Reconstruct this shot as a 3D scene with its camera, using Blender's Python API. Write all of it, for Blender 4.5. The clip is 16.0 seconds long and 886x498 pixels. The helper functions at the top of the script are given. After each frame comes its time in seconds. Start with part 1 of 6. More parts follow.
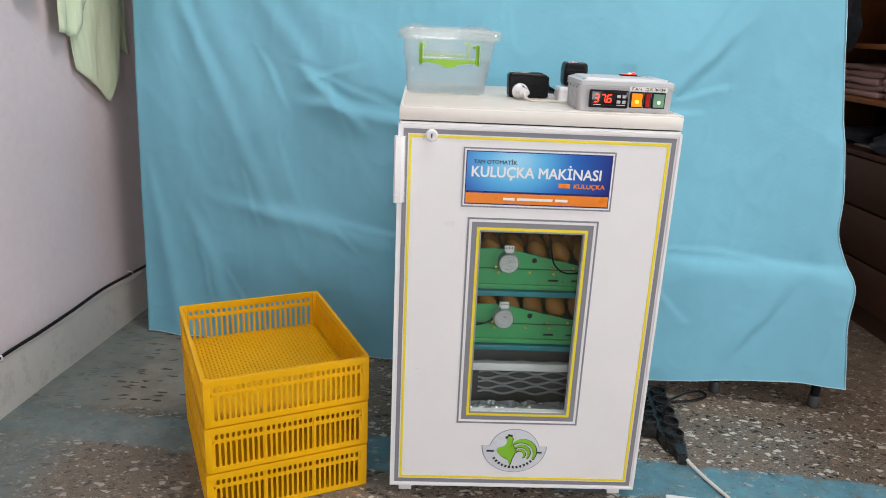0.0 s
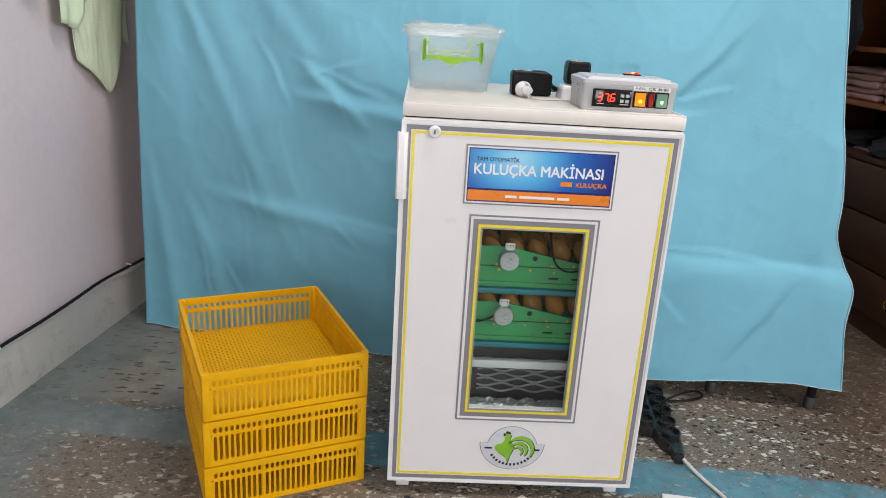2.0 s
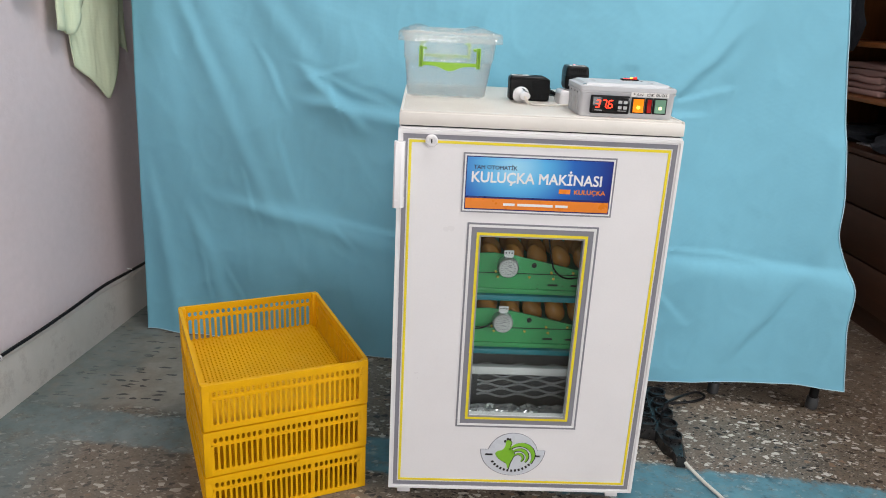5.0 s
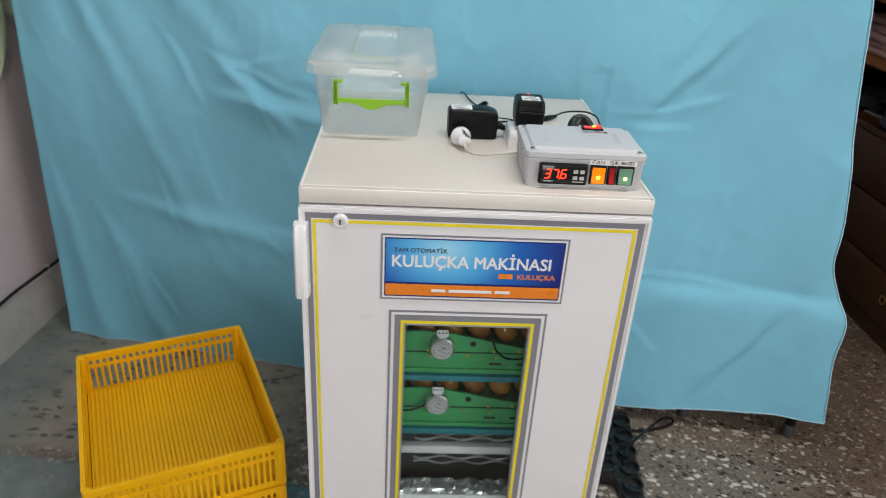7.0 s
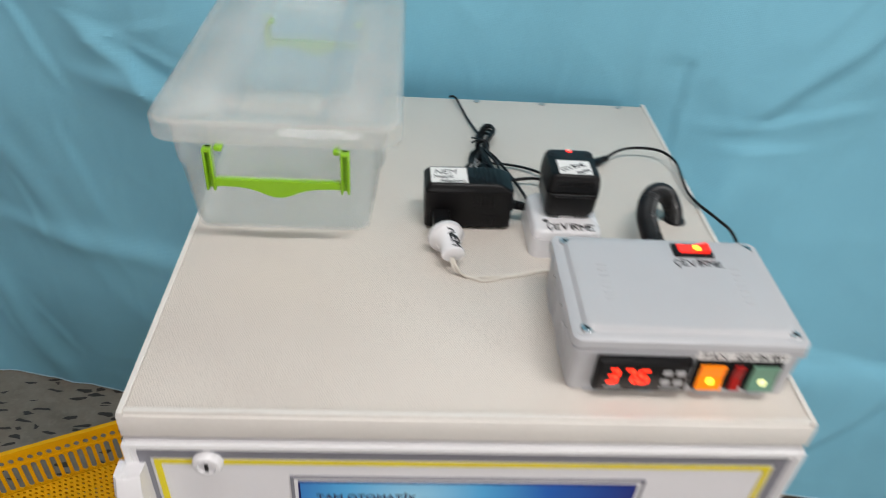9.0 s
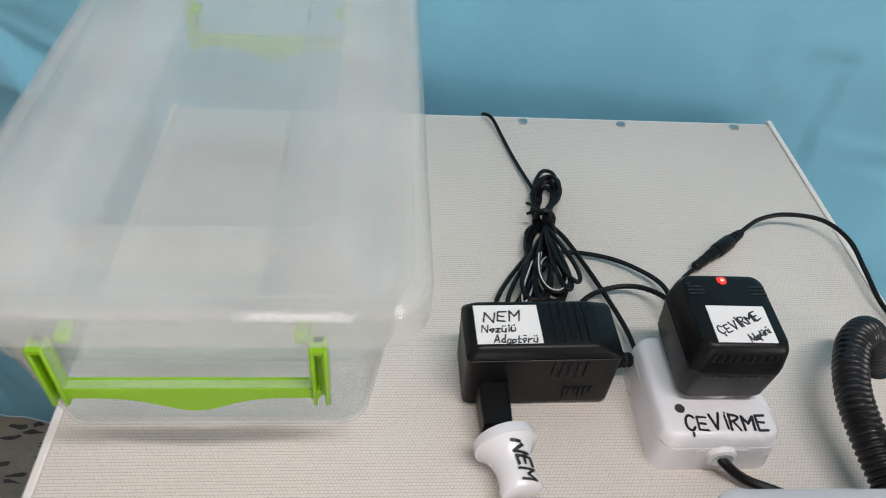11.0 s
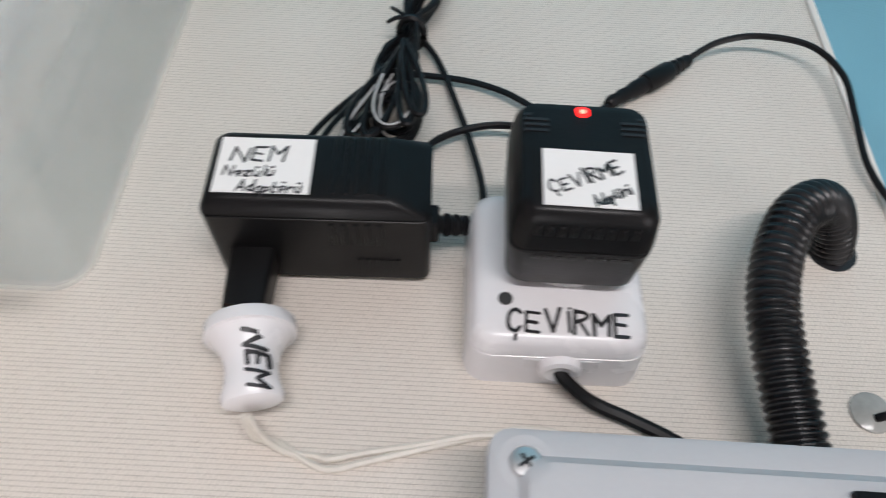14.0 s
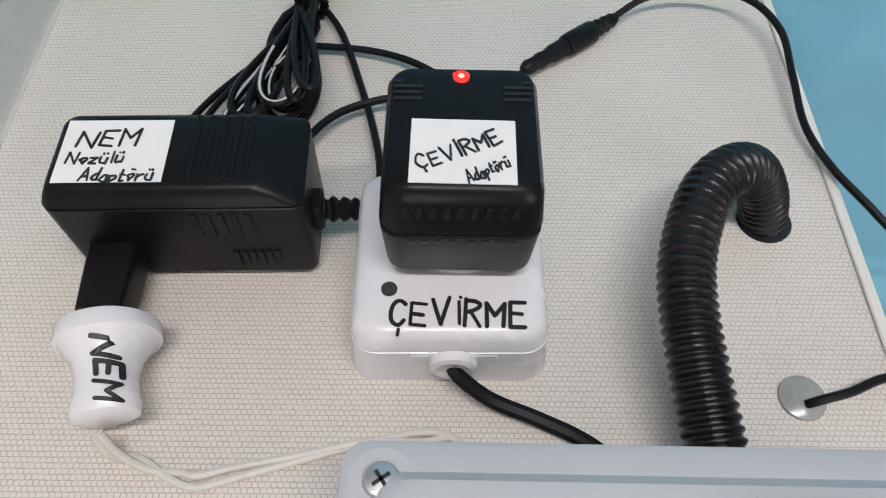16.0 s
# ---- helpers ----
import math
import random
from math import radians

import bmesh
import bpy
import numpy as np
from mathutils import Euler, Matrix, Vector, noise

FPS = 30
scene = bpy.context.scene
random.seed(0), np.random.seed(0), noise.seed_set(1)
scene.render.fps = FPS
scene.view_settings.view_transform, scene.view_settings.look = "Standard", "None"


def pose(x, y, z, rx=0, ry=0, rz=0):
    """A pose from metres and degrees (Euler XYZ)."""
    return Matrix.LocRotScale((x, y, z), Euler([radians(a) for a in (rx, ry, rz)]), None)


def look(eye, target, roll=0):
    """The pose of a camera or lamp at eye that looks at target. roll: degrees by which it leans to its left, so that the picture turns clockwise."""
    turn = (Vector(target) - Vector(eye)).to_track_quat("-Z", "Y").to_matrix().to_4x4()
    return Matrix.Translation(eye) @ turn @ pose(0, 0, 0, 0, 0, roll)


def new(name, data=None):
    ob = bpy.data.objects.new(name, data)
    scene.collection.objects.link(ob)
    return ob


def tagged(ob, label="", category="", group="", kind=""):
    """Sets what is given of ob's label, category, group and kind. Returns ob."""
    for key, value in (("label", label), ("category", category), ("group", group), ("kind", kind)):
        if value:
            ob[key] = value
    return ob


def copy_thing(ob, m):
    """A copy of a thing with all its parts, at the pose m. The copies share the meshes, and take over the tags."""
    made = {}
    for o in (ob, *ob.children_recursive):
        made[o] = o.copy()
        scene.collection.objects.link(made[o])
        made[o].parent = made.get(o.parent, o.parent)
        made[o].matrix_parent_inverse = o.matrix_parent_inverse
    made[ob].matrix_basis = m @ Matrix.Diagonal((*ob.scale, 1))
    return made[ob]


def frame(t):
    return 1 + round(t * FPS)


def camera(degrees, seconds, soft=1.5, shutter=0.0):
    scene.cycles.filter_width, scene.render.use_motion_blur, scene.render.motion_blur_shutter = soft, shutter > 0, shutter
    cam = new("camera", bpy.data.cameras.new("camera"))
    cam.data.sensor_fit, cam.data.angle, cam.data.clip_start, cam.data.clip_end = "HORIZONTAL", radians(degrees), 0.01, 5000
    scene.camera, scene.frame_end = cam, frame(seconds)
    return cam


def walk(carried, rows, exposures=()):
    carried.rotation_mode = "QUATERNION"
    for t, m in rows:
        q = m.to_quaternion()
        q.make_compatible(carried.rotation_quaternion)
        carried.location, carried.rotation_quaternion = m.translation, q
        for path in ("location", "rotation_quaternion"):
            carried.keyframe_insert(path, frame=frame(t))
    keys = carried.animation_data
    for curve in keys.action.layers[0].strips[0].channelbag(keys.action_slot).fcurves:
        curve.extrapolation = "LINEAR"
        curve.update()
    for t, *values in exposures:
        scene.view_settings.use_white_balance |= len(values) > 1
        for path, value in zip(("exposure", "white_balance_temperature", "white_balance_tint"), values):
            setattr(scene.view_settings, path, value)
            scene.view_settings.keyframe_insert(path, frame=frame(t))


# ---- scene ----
cam = camera(62.8, 16.0, soft=0.95, shutter=0.5)
PATH = [
    (0, (-0.045, -0.01, 0.989), (0.032, 1.899, 0.396), 2.6),
    (0.5, (-0.047, -0.012, 0.992), (0.027, 1.898, 0.405), 2.8),
    (1, (-0.052, -0.01, 0.991), (0.027, 1.899, 0.401), 3.1),
    (1.5, (-0.05, -0.006, 0.987), (0.032, 1.899, 0.386), 2.8),
    (2, (-0.055, -0.011, 0.988), (0.033, 1.895, 0.388), 3.5),
    (2.5, (-0.056, -0.014, 0.987), (0.031, 1.894, 0.393), 3.4),
    (3, (-0.059, -0.014, 0.994), (0.028, 1.895, 0.402), 3.7),
    (3.5, (-0.058, -0.015, 0.99), (0.029, 1.894, 0.402), 3.8),
    (5.8, (-0.041, 0.049, 1.027), (0.057, 1.944, 0.394), 1.8),
    (6, (-0.043, 0.106, 1.012), (0.125, 1.999, 0.389), 2.3),
    (6.5, (-0.004, 0.256, 1.082), (0.291, 2.138, 0.473), 2.9),
    (7, (0.075, 0.356, 1.258), (0.182, 2.129, 0.339), 3.5),
    (7.5, (0.124, 0.451, 1.338), (0.256, 2.165, 0.316), 5.7),
    (8, (0.081, 0.66, 1.339), (0.38, 2.326, 0.274), 4.4),
    (8.5, (0.077, 0.811, 1.305), (0.392, 2.402, 0.135), 4.6),
    (9, (0.119, 0.993, 1.273), (0.246, 2.57, 0.05), 4.6),
    (9.5, (0.122, 1.128, 1.26), (0.17, 2.637, -0.052), 4.0),
    (10, (0.078, 1.259, 1.242), (0.261, 2.728, -0.103), 4.2),
    (10.2, (0.069, 1.287, 1.234), (0.275, 2.735, -0.131), 4.8),
    (12.3, (0.185, 1.393, 1.134), (0.076, 2.693, -0.381), 0.7),
    (12.5, (0.19, 1.403, 1.12), (0.039, 2.646, -0.439), -0.8),
    (13, (0.192, 1.416, 1.106), (0.052, 2.595, -0.504), 0.4),
    (13.5, (0.194, 1.415, 1.109), (0.059, 2.577, -0.514), -0.1),
    (14, (0.236, 1.421, 1.108), (0.242, 2.539, -0.55), 3.2),
    (14.5, (0.268, 1.432, 1.095), (0.277, 2.548, -0.564), 2.2),
    (15, (0.275, 1.441, 1.088), (0.29, 2.539, -0.583), 2.0),
    (15.5, (0.272, 1.443, 1.085), (0.282, 2.529, -0.595), 1.8),
    (16, (0.277, 1.439, 1.086), (0.294, 2.514, -0.6), 1.4),
]
EXPOSURE = [(0, -0.24, 6400, 11), (6, -0.24, 6400, 10), (7, -0.48, 6400, 9), (8.5, -0.40, 6400, 9), (9.5, -0.74, 6550, 12), (10, -0.58, 6450, 12), (12.5, -0.70, 6550, 17), (14, -0.60, 6450, 15), (16, -0.62, 6420, 14)]
walk(cam, [(t, look(eye, target, roll)) for t, eye, target, roll in PATH], EXPOSURE)

# ---------------------------------------------------------------- world and light
world = bpy.data.worlds.new("sky")
scene.world = world
world.use_nodes = True
wn = world.node_tree
sky = wn.nodes.new("ShaderNodeTexSky")
sky.sky_type, sky.sun_disc = "NISHITA", False
sky.sun_elevation, sky.sun_rotation = radians(40), radians(150)
wn.nodes["Background"].inputs[1].default_value = 0.12
wn.links.new(sky.outputs[0], wn.nodes["Background"].inputs[0])


def window_light(name, m, w, h, power, colour):
    lamp = bpy.data.lights.new(name, "AREA")
    lamp.shape, lamp.size, lamp.size_y, lamp.energy, lamp.color = "RECTANGLE", w, h, power, colour
    ob = new(name, lamp)
    ob.matrix_basis = m
    return ob


window_light("daylight_side_window", look((3.24, -1.2, 1.6), (0.0, 1.0, 1.0)), 1.9, 1.4, 84, (1.0, 0.98, 0.96))
window_light("daylight_rear_door", look((-0.15, -2.58, 1.15), (-0.1, 2.0, 1.0)), 0.9, 1.8, 40, (1.0, 0.98, 0.97))
window_light("tube_light_glow", look((0.45, 1.10, 2.585), (0.45, 1.15, 0.0)), 1.2, 0.12, 32, (1.0, 0.97, 0.95))

# ---------------------------------------------------------------- materials


def rgb(c, k=1.0):
    return (min(c[0] * k, 1), min(c[1] * k, 1), min(c[2] * k, 1), 1)


class Nodes:
    """A small wrapper round one material's node tree."""

    def __init__(self, name):
        self.m = bpy.data.materials.new(name)
        self.m.use_nodes = True
        self.t = self.m.node_tree
        self.p = self.t.nodes["Principled BSDF"]
        self.out = self.t.nodes["Material Output"]

    def add(self, kind, **kw):
        n = self.t.nodes.new("ShaderNode" + kind)
        for k, v in kw.items():
            setattr(n, k, v)
        return n

    def link(self, a, b):
        self.t.links.new(a, b)

    def coord(self, out="Object"):
        return self.add("TexCoord").outputs[out]

    def noise(self, vec, scale, detail=4, rough=0.55):
        n = self.add("TexNoise")
        n.inputs["Scale"].default_value, n.inputs["Detail"].default_value, n.inputs["Roughness"].default_value = scale, detail, rough
        self.link(vec, n.inputs["Vector"])
        return n.outputs["Fac"]

    def ramp(self, fac, *stops):
        n = self.add("ValToRGB")
        e = n.color_ramp.elements
        while len(e) < len(stops):
            e.new(0.5)
        for el, (p, c) in zip(e, stops):
            el.position, el.color = p, c if len(c) == 4 else (*c, 1)
        self.link(fac, n.inputs[0])
        return n.outputs[0]

    def mix(self, fac, a, b, blend="MIX"):
        n = self.add("Mix", data_type="RGBA", blend_type=blend)
        for sock, v in ((n.inputs[0], fac), (n.inputs[6], a), (n.inputs[7], b)):
            if isinstance(v, (int, float)):
                sock.default_value = v
            elif isinstance(v, tuple):
                sock.default_value = v if len(v) == 4 else (*v, 1)
            else:
                self.link(v, sock)
        return n.outputs[2]

    def math(self, op, a, b=0.0, clamp=False):
        n = self.add("Math", operation=op, use_clamp=clamp)
        for sock, v in ((n.inputs[0], a), (n.inputs[1], b)):
            if isinstance(v, (int, float)):
                sock.default_value = v
            else:
                self.link(v, sock)
        return n.outputs[0]

    def bump(self, height, strength, dist=0.001):
        n = self.add("Bump")
        n.inputs["Strength"].default_value, n.inputs["Distance"].default_value = strength, dist
        self.link(height, n.inputs["Height"])
        self.link(n.outputs[0], self.p.inputs["Normal"])


def mat(name, col, rough=0.5, metal=0.0, var=0.1, scale=12, fine=250, bump=0.15, dist=0.0006, dirt=0.0, dirt_col=(0.2, 0.17, 0.13)):
    """A painted, moulded or metal surface with broad tone changes, fine grain, uneven gloss and a little dirt."""
    n = Nodes(name)
    v = n.coord()
    broad, grain = n.noise(v, scale, 5), n.noise(v, fine, 3)
    c = n.ramp(broad, (0.3, rgb(col, 1 - var)), (0.7, rgb(col, 1 + var)))
    c = n.mix(0.25, c, n.ramp(grain, (0.3, rgb(col, 1 - 1.5 * var)), (0.7, rgb(col, 1 + 1.5 * var))))
    if dirt:
        c = n.mix(n.math("MULTIPLY", n.ramp(n.noise(v, scale * 0.6, 8, 0.7), (0.5, (0, 0, 0)), (0.75, (1, 1, 1))), dirt), c, rgb(dirt_col))
    n.link(c, n.p.inputs["Base Color"])
    r = n.ramp(n.noise(v, scale * 2.5, 4), (0.3, (max(rough - 0.08, 0.02),) * 3), (0.7, (min(rough + 0.1, 1),) * 3))
    n.link(r, n.p.inputs["Roughness"])
    n.p.inputs["Metallic"].default_value = metal
    if bump:
        n.bump(grain, bump, dist)
    return n.m


def glow(name, col, strength):
    n = Nodes(name)
    n.p.inputs["Base Color"].default_value = rgb(col)
    n.p.inputs["Emission Color"].default_value = rgb(col)
    n.p.inputs["Emission Strength"].default_value = strength
    n.p.inputs["Roughness"].default_value = 0.3
    return n.m


def wood(name, dark, light, rough=0.4, axis="Z"):
    n = Nodes(name)
    v = n.coord()
    mp = n.add("Mapping")
    mp.inputs["Scale"].default_value = (1, 14, 14) if axis == "X" else (14, 1, 14) if axis == "Y" else (14, 14, 1)
    n.link(v, mp.inputs["Vector"])
    g = n.noise(mp.outputs[0], 3.0, 8, 0.65)
    f = n.noise(mp.outputs[0], 22.0, 4, 0.6)
    c = n.mix(0.4, n.ramp(g, (0.3, rgb(dark)), (0.7, rgb(light))), n.ramp(f, (0.3, rgb(dark)), (0.7, rgb(light))))
    n.link(c, n.p.inputs["Base Color"])
    n.p.inputs["Roughness"].default_value = rough
    n.bump(f, 0.15, 0.0005)
    return n.m


def terrazzo():
    n = Nodes("terrazzo")
    v = n.coord()
    warp = n.add("VectorMath", operation="ADD")
    nz = n.add("TexNoise")
    nz.inputs["Scale"].default_value = 45
    n.link(v, nz.inputs["Vector"])
    sc = n.add("VectorMath", operation="SCALE")
    sc.inputs["Scale"].default_value = 0.007
    n.link(nz.outputs["Color"], sc.inputs[0])
    n.link(v, warp.inputs[0])
    n.link(sc.outputs[0], warp.inputs[1])
    base = n.ramp(n.noise(v, 7, 6, 0.65), (0.3, (0.085, 0.066, 0.049)), (0.52, (0.145, 0.117, 0.087)), (0.75, (0.21, 0.17, 0.127)))
    base = n.mix(n.ramp(n.noise(v, 2.1, 3), (0.52, (0, 0, 0)), (0.7, (0.5, 0.5, 0.5))), base, (0.2, 0.1, 0.06, 1))
    base = n.mix(0.35, base, n.ramp(n.noise(v, 160, 3), (0.3, (0.1, 0.085, 0.07)), (0.7, (0.34, 0.29, 0.23))))
    # angular chips: cells of broken stone, some kept, some left as cement
    for scale, keep, gap, angle, stops in (
        (150, 0.55, 0.10, 20, ((0.0, (0.34, 0.3, 0.25)), (0.33, (0.06, 0.05, 0.042)), (0.7, (0.24, 0.19, 0.14)))),
        (78, 0.66, 0.13, -35, ((0.0, (0.52, 0.49, 0.43)), (0.4, (0.018, 0.017, 0.016)), (0.8, (0.2, 0.15, 0.11)))),
        (46, 0.77, 0.12, 55, ((0.0, (0.6, 0.57, 0.5)), (0.42, (0.012, 0.012, 0.012)), (0.9, (0.26, 0.16, 0.1)))),
    ):
        mp = n.add("Mapping")
        mp.inputs["Rotation"].default_value = (0, 0, radians(angle))
        mp.inputs["Scale"].default_value = (1.0, 1.55, 1.0)
        n.link(warp.outputs[0], mp.inputs["Vector"])
        vo, ve = n.add("TexVoronoi", feature="F1", voronoi_dimensions="2D"), n.add("TexVoronoi", feature="DISTANCE_TO_EDGE", voronoi_dimensions="2D")
        for q in (vo, ve):
            q.inputs["Scale"].default_value = scale
            n.link(mp.outputs[0], q.inputs["Vector"])
        sep = n.add("SeparateColor")
        n.link(vo.outputs["Color"], sep.inputs[0])
        ramp = n.add("ValToRGB")
        ramp.color_ramp.interpolation = "CONSTANT"
        e = ramp.color_ramp.elements
        while len(e) < len(stops):
            e.new(0.9)
        for el, (p, c) in zip(e, stops):
            el.position, el.color = p, (*c, 1)
        n.link(sep.outputs[0], ramp.inputs[0])
        inside = n.math("GREATER_THAN", ve.outputs["Distance"], n.math("ADD", n.math("MULTIPLY", sep.outputs[1], 0.2), gap))
        pick = n.math("GREATER_THAN", sep.outputs[2], keep)
        base = n.mix(n.math("MULTIPLY", inside, pick), base, ramp.outputs[0])
    # behind the painted band the floor is paler cement with a few long dark chips
    xyz = n.add("SeparateXYZ")
    n.link(v, xyz.inputs[0])
    x, y = xyz.outputs[0], xyz.outputs[1]
    wob = n.math("MULTIPLY", n.math("SUBTRACT", n.noise(v, 9, 6, 0.7), 0.5), 0.09)
    up = n.math("SUBTRACT", n.math("ADD", n.math("MULTIPLY", x, -0.13), 1.572), n.math("ADD", y, wob))
    pale = n.math("MULTIPLY", n.math("MULTIPLY", up, -40, True), n.math("MULTIPLY", n.math("SUBTRACT", -0.12, x), 8, True))
    cement = n.ramp(n.noise(v, 11, 7, 0.7), (0.3, (0.17, 0.148, 0.115)), (0.7, (0.30, 0.268, 0.22)))
    mp = n.add("Mapping")
    mp.inputs["Scale"].default_value = (0.5, 1.5, 1.0)
    n.link(warp.outputs[0], mp.inputs["Vector"])
    vo, ve = n.add("TexVoronoi", feature="F1", voronoi_dimensions="2D"), n.add("TexVoronoi", feature="DISTANCE_TO_EDGE", voronoi_dimensions="2D")
    for q in (vo, ve):
        q.inputs["Scale"].default_value = 62
        n.link(mp.outputs[0], q.inputs["Vector"])
    sep = n.add("SeparateColor")
    n.link(vo.outputs["Color"], sep.inputs[0])
    chip = n.math("MULTIPLY", n.math("GREATER_THAN", ve.outputs["Distance"], 0.16), n.math("GREATER_THAN", sep.outputs[0], 0.84))
    cement = n.mix(chip, cement, (0.03, 0.028, 0.026, 1))
    dust = n.math("MULTIPLY", n.math("MULTIPLY", n.math("SUBTRACT", 0.0, x), 3, True), n.ramp(n.noise(v, 5, 6, 0.7), (0.3, (0.2, 0.2, 0.2)), (0.7, (0.62, 0.62, 0.62))))
    base = n.mix(dust, base, n.ramp(n.noise(v, 34, 7, 0.75), (0.32, (0.075, 0.062, 0.046)), (0.7, (0.23, 0.2, 0.155))))
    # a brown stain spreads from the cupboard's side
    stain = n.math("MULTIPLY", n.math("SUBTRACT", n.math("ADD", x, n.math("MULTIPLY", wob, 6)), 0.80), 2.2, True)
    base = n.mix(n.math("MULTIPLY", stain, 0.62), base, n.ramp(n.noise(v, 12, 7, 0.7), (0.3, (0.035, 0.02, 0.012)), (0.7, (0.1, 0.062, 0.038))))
    base = n.mix(n.math("MULTIPLY", pale, 0.92), base, cement)
    # worn light-blue paint: a band across the floor and a strip along the wall
    band = n.math("MULTIPLY", n.math("MULTIPLY", up, 60, True), n.math("MULTIPLY", n.math("SUBTRACT", 0.155, up), 60, True))
    wall = n.math("MULTIPLY", n.math("SUBTRACT", -0.80, n.math("ADD", x, n.math("MULTIPLY", wob, 2.5))), 9, True)
    wall = n.math("MULTIPLY", wall, 0.8)
    cover = n.math("MAXIMUM", band, wall)
    cover = n.math("MULTIPLY", cover, n.ramp(n.noise(v, 26, 8, 0.75), (0.3, (0.25, 0.25, 0.25)), (0.52, (0.95, 0.95, 0.95))))
    paint = n.ramp(n.noise(v, 14, 6), (0.3, (0.07, 0.185, 0.235)), (0.7, (0.125, 0.3, 0.37)))
    # towards the wall the paint is faded and dusty
    paint = n.mix(n.math("MULTIPLY", n.math("SUBTRACT", -0.2, x), 2.2, True), paint, n.ramp(n.noise(v, 8, 7, 0.7), (0.3, (0.11, 0.145, 0.145)), (0.7, (0.21, 0.255, 0.25))))
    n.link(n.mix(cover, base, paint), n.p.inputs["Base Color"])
    n.link(n.ramp(n.noise(v, 20, 5), (0.3, (0.32, 0.32, 0.32)), (0.7, (0.6, 0.6, 0.6))), n.p.inputs["Roughness"])
    n.bump(n.noise(v, 130, 4), 0.12, 0.001)
    return n.m


def plaster(name, col, var=0.06, dirt=0.15):
    n = Nodes(name)
    v = n.coord()
    c = n.ramp(n.noise(v, 2.2, 6, 0.6), (0.3, rgb(col, 1 - var)), (0.7, rgb(col, 1 + var)))
    c = n.mix(0.3, c, n.ramp(n.noise(v, 40, 5), (0.3, rgb(col, 0.9)), (0.7, rgb(col, 1.06))))
    c = n.mix(n.math("MULTIPLY", n.ramp(n.noise(v, 9, 9, 0.75), (0.55, (0, 0, 0)), (0.72, (1, 1, 1))), dirt), c, (0.3, 0.27, 0.25, 1))
    n.link(c, n.p.inputs["Base Color"])
    n.p.inputs["Roughness"].default_value = 0.75
    n.bump(n.noise(v, 28, 8, 0.65), 0.35, 0.004)
    return n.m


def cloth(name, col, weave=900, var=0.05, bump=0.25, rough=0.9, transl=0.0):
    n = Nodes(name)
    v = n.coord()
    c = n.ramp(n.noise(v, 3, 5), (0.3, rgb(col, 1 - var)), (0.7, rgb(col, 1 + var)))
    w1 = n.add("TexWave", wave_type="BANDS", bands_direction="X")
    w2 = n.add("TexWave", wave_type="BANDS", bands_direction="Z")
    for w in (w1, w2):
        w.inputs["Scale"].default_value = weave / 6.3
        w.inputs["Distortion"].default_value = 1.5
        n.link(v, w.inputs["Vector"])
    we = n.math("ADD", w1.outputs["Fac"], w2.outputs["Fac"])
    c = n.mix(0.05, c, n.ramp(n.math("MULTIPLY", we, 0.5), (0.2, rgb(col, 0.75)), (0.8, rgb(col, 1.2))))
    n.link(c, n.p.inputs["Base Color"])
    n.p.inputs["Roughness"].default_value = rough
    n.bump(n.math("ADD", n.math("MULTIPLY", we, 0.08), n.noise(v, 35, 6, 0.6)), bump, 0.0025)
    return n.m


def pvc_top():
    """Cream laminate with a fine pressed grid."""
    n = Nodes("cream_laminate")
    v = n.coord()
    c = n.ramp(n.noise(v, 5, 5), (0.3, (0.7, 0.645, 0.58)), (0.7, (0.79, 0.735, 0.665)))
    wob = n.add("VectorMath", operation="ADD")
    nz, sc = n.add("TexNoise"), n.add("VectorMath", operation="SCALE")
    nz.inputs["Scale"].default_value = 350
    sc.inputs["Scale"].default_value = 0.0002
    n.link(v, nz.inputs["Vector"])
    n.link(nz.outputs["Color"], sc.inputs[0])
    n.link(v, wob.inputs[0])
    n.link(sc.outputs[0], wob.inputs[1])
    br = n.add("TexBrick", offset=0.5)
    for key, val in (("Scale", 1.0), ("Brick Width", 0.0021), ("Row Height", 0.0019), ("Mortar Size", 0.00021), ("Mortar Smooth", 0.4)):
        br.inputs[key].default_value = val
    n.link(wob.outputs[0], br.inputs["Vector"])
    line = n.math("MULTIPLY", br.outputs["Fac"], n.ramp(n.noise(v, 420, 2), (0.35, (0.3, 0.3, 0.3)), (0.65, (0.65, 0.65, 0.65))))
    c = n.mix(line, c, (0.3, 0.265, 0.225, 1))
    grid = n.math("SUBTRACT", 1.0, br.outputs["Fac"])
    n.link(c, n.p.inputs["Base Color"])
    n.p.inputs["Roughness"].default_value = 0.42
    n.bump(grid, 0.7, 0.0004)
    return n.m


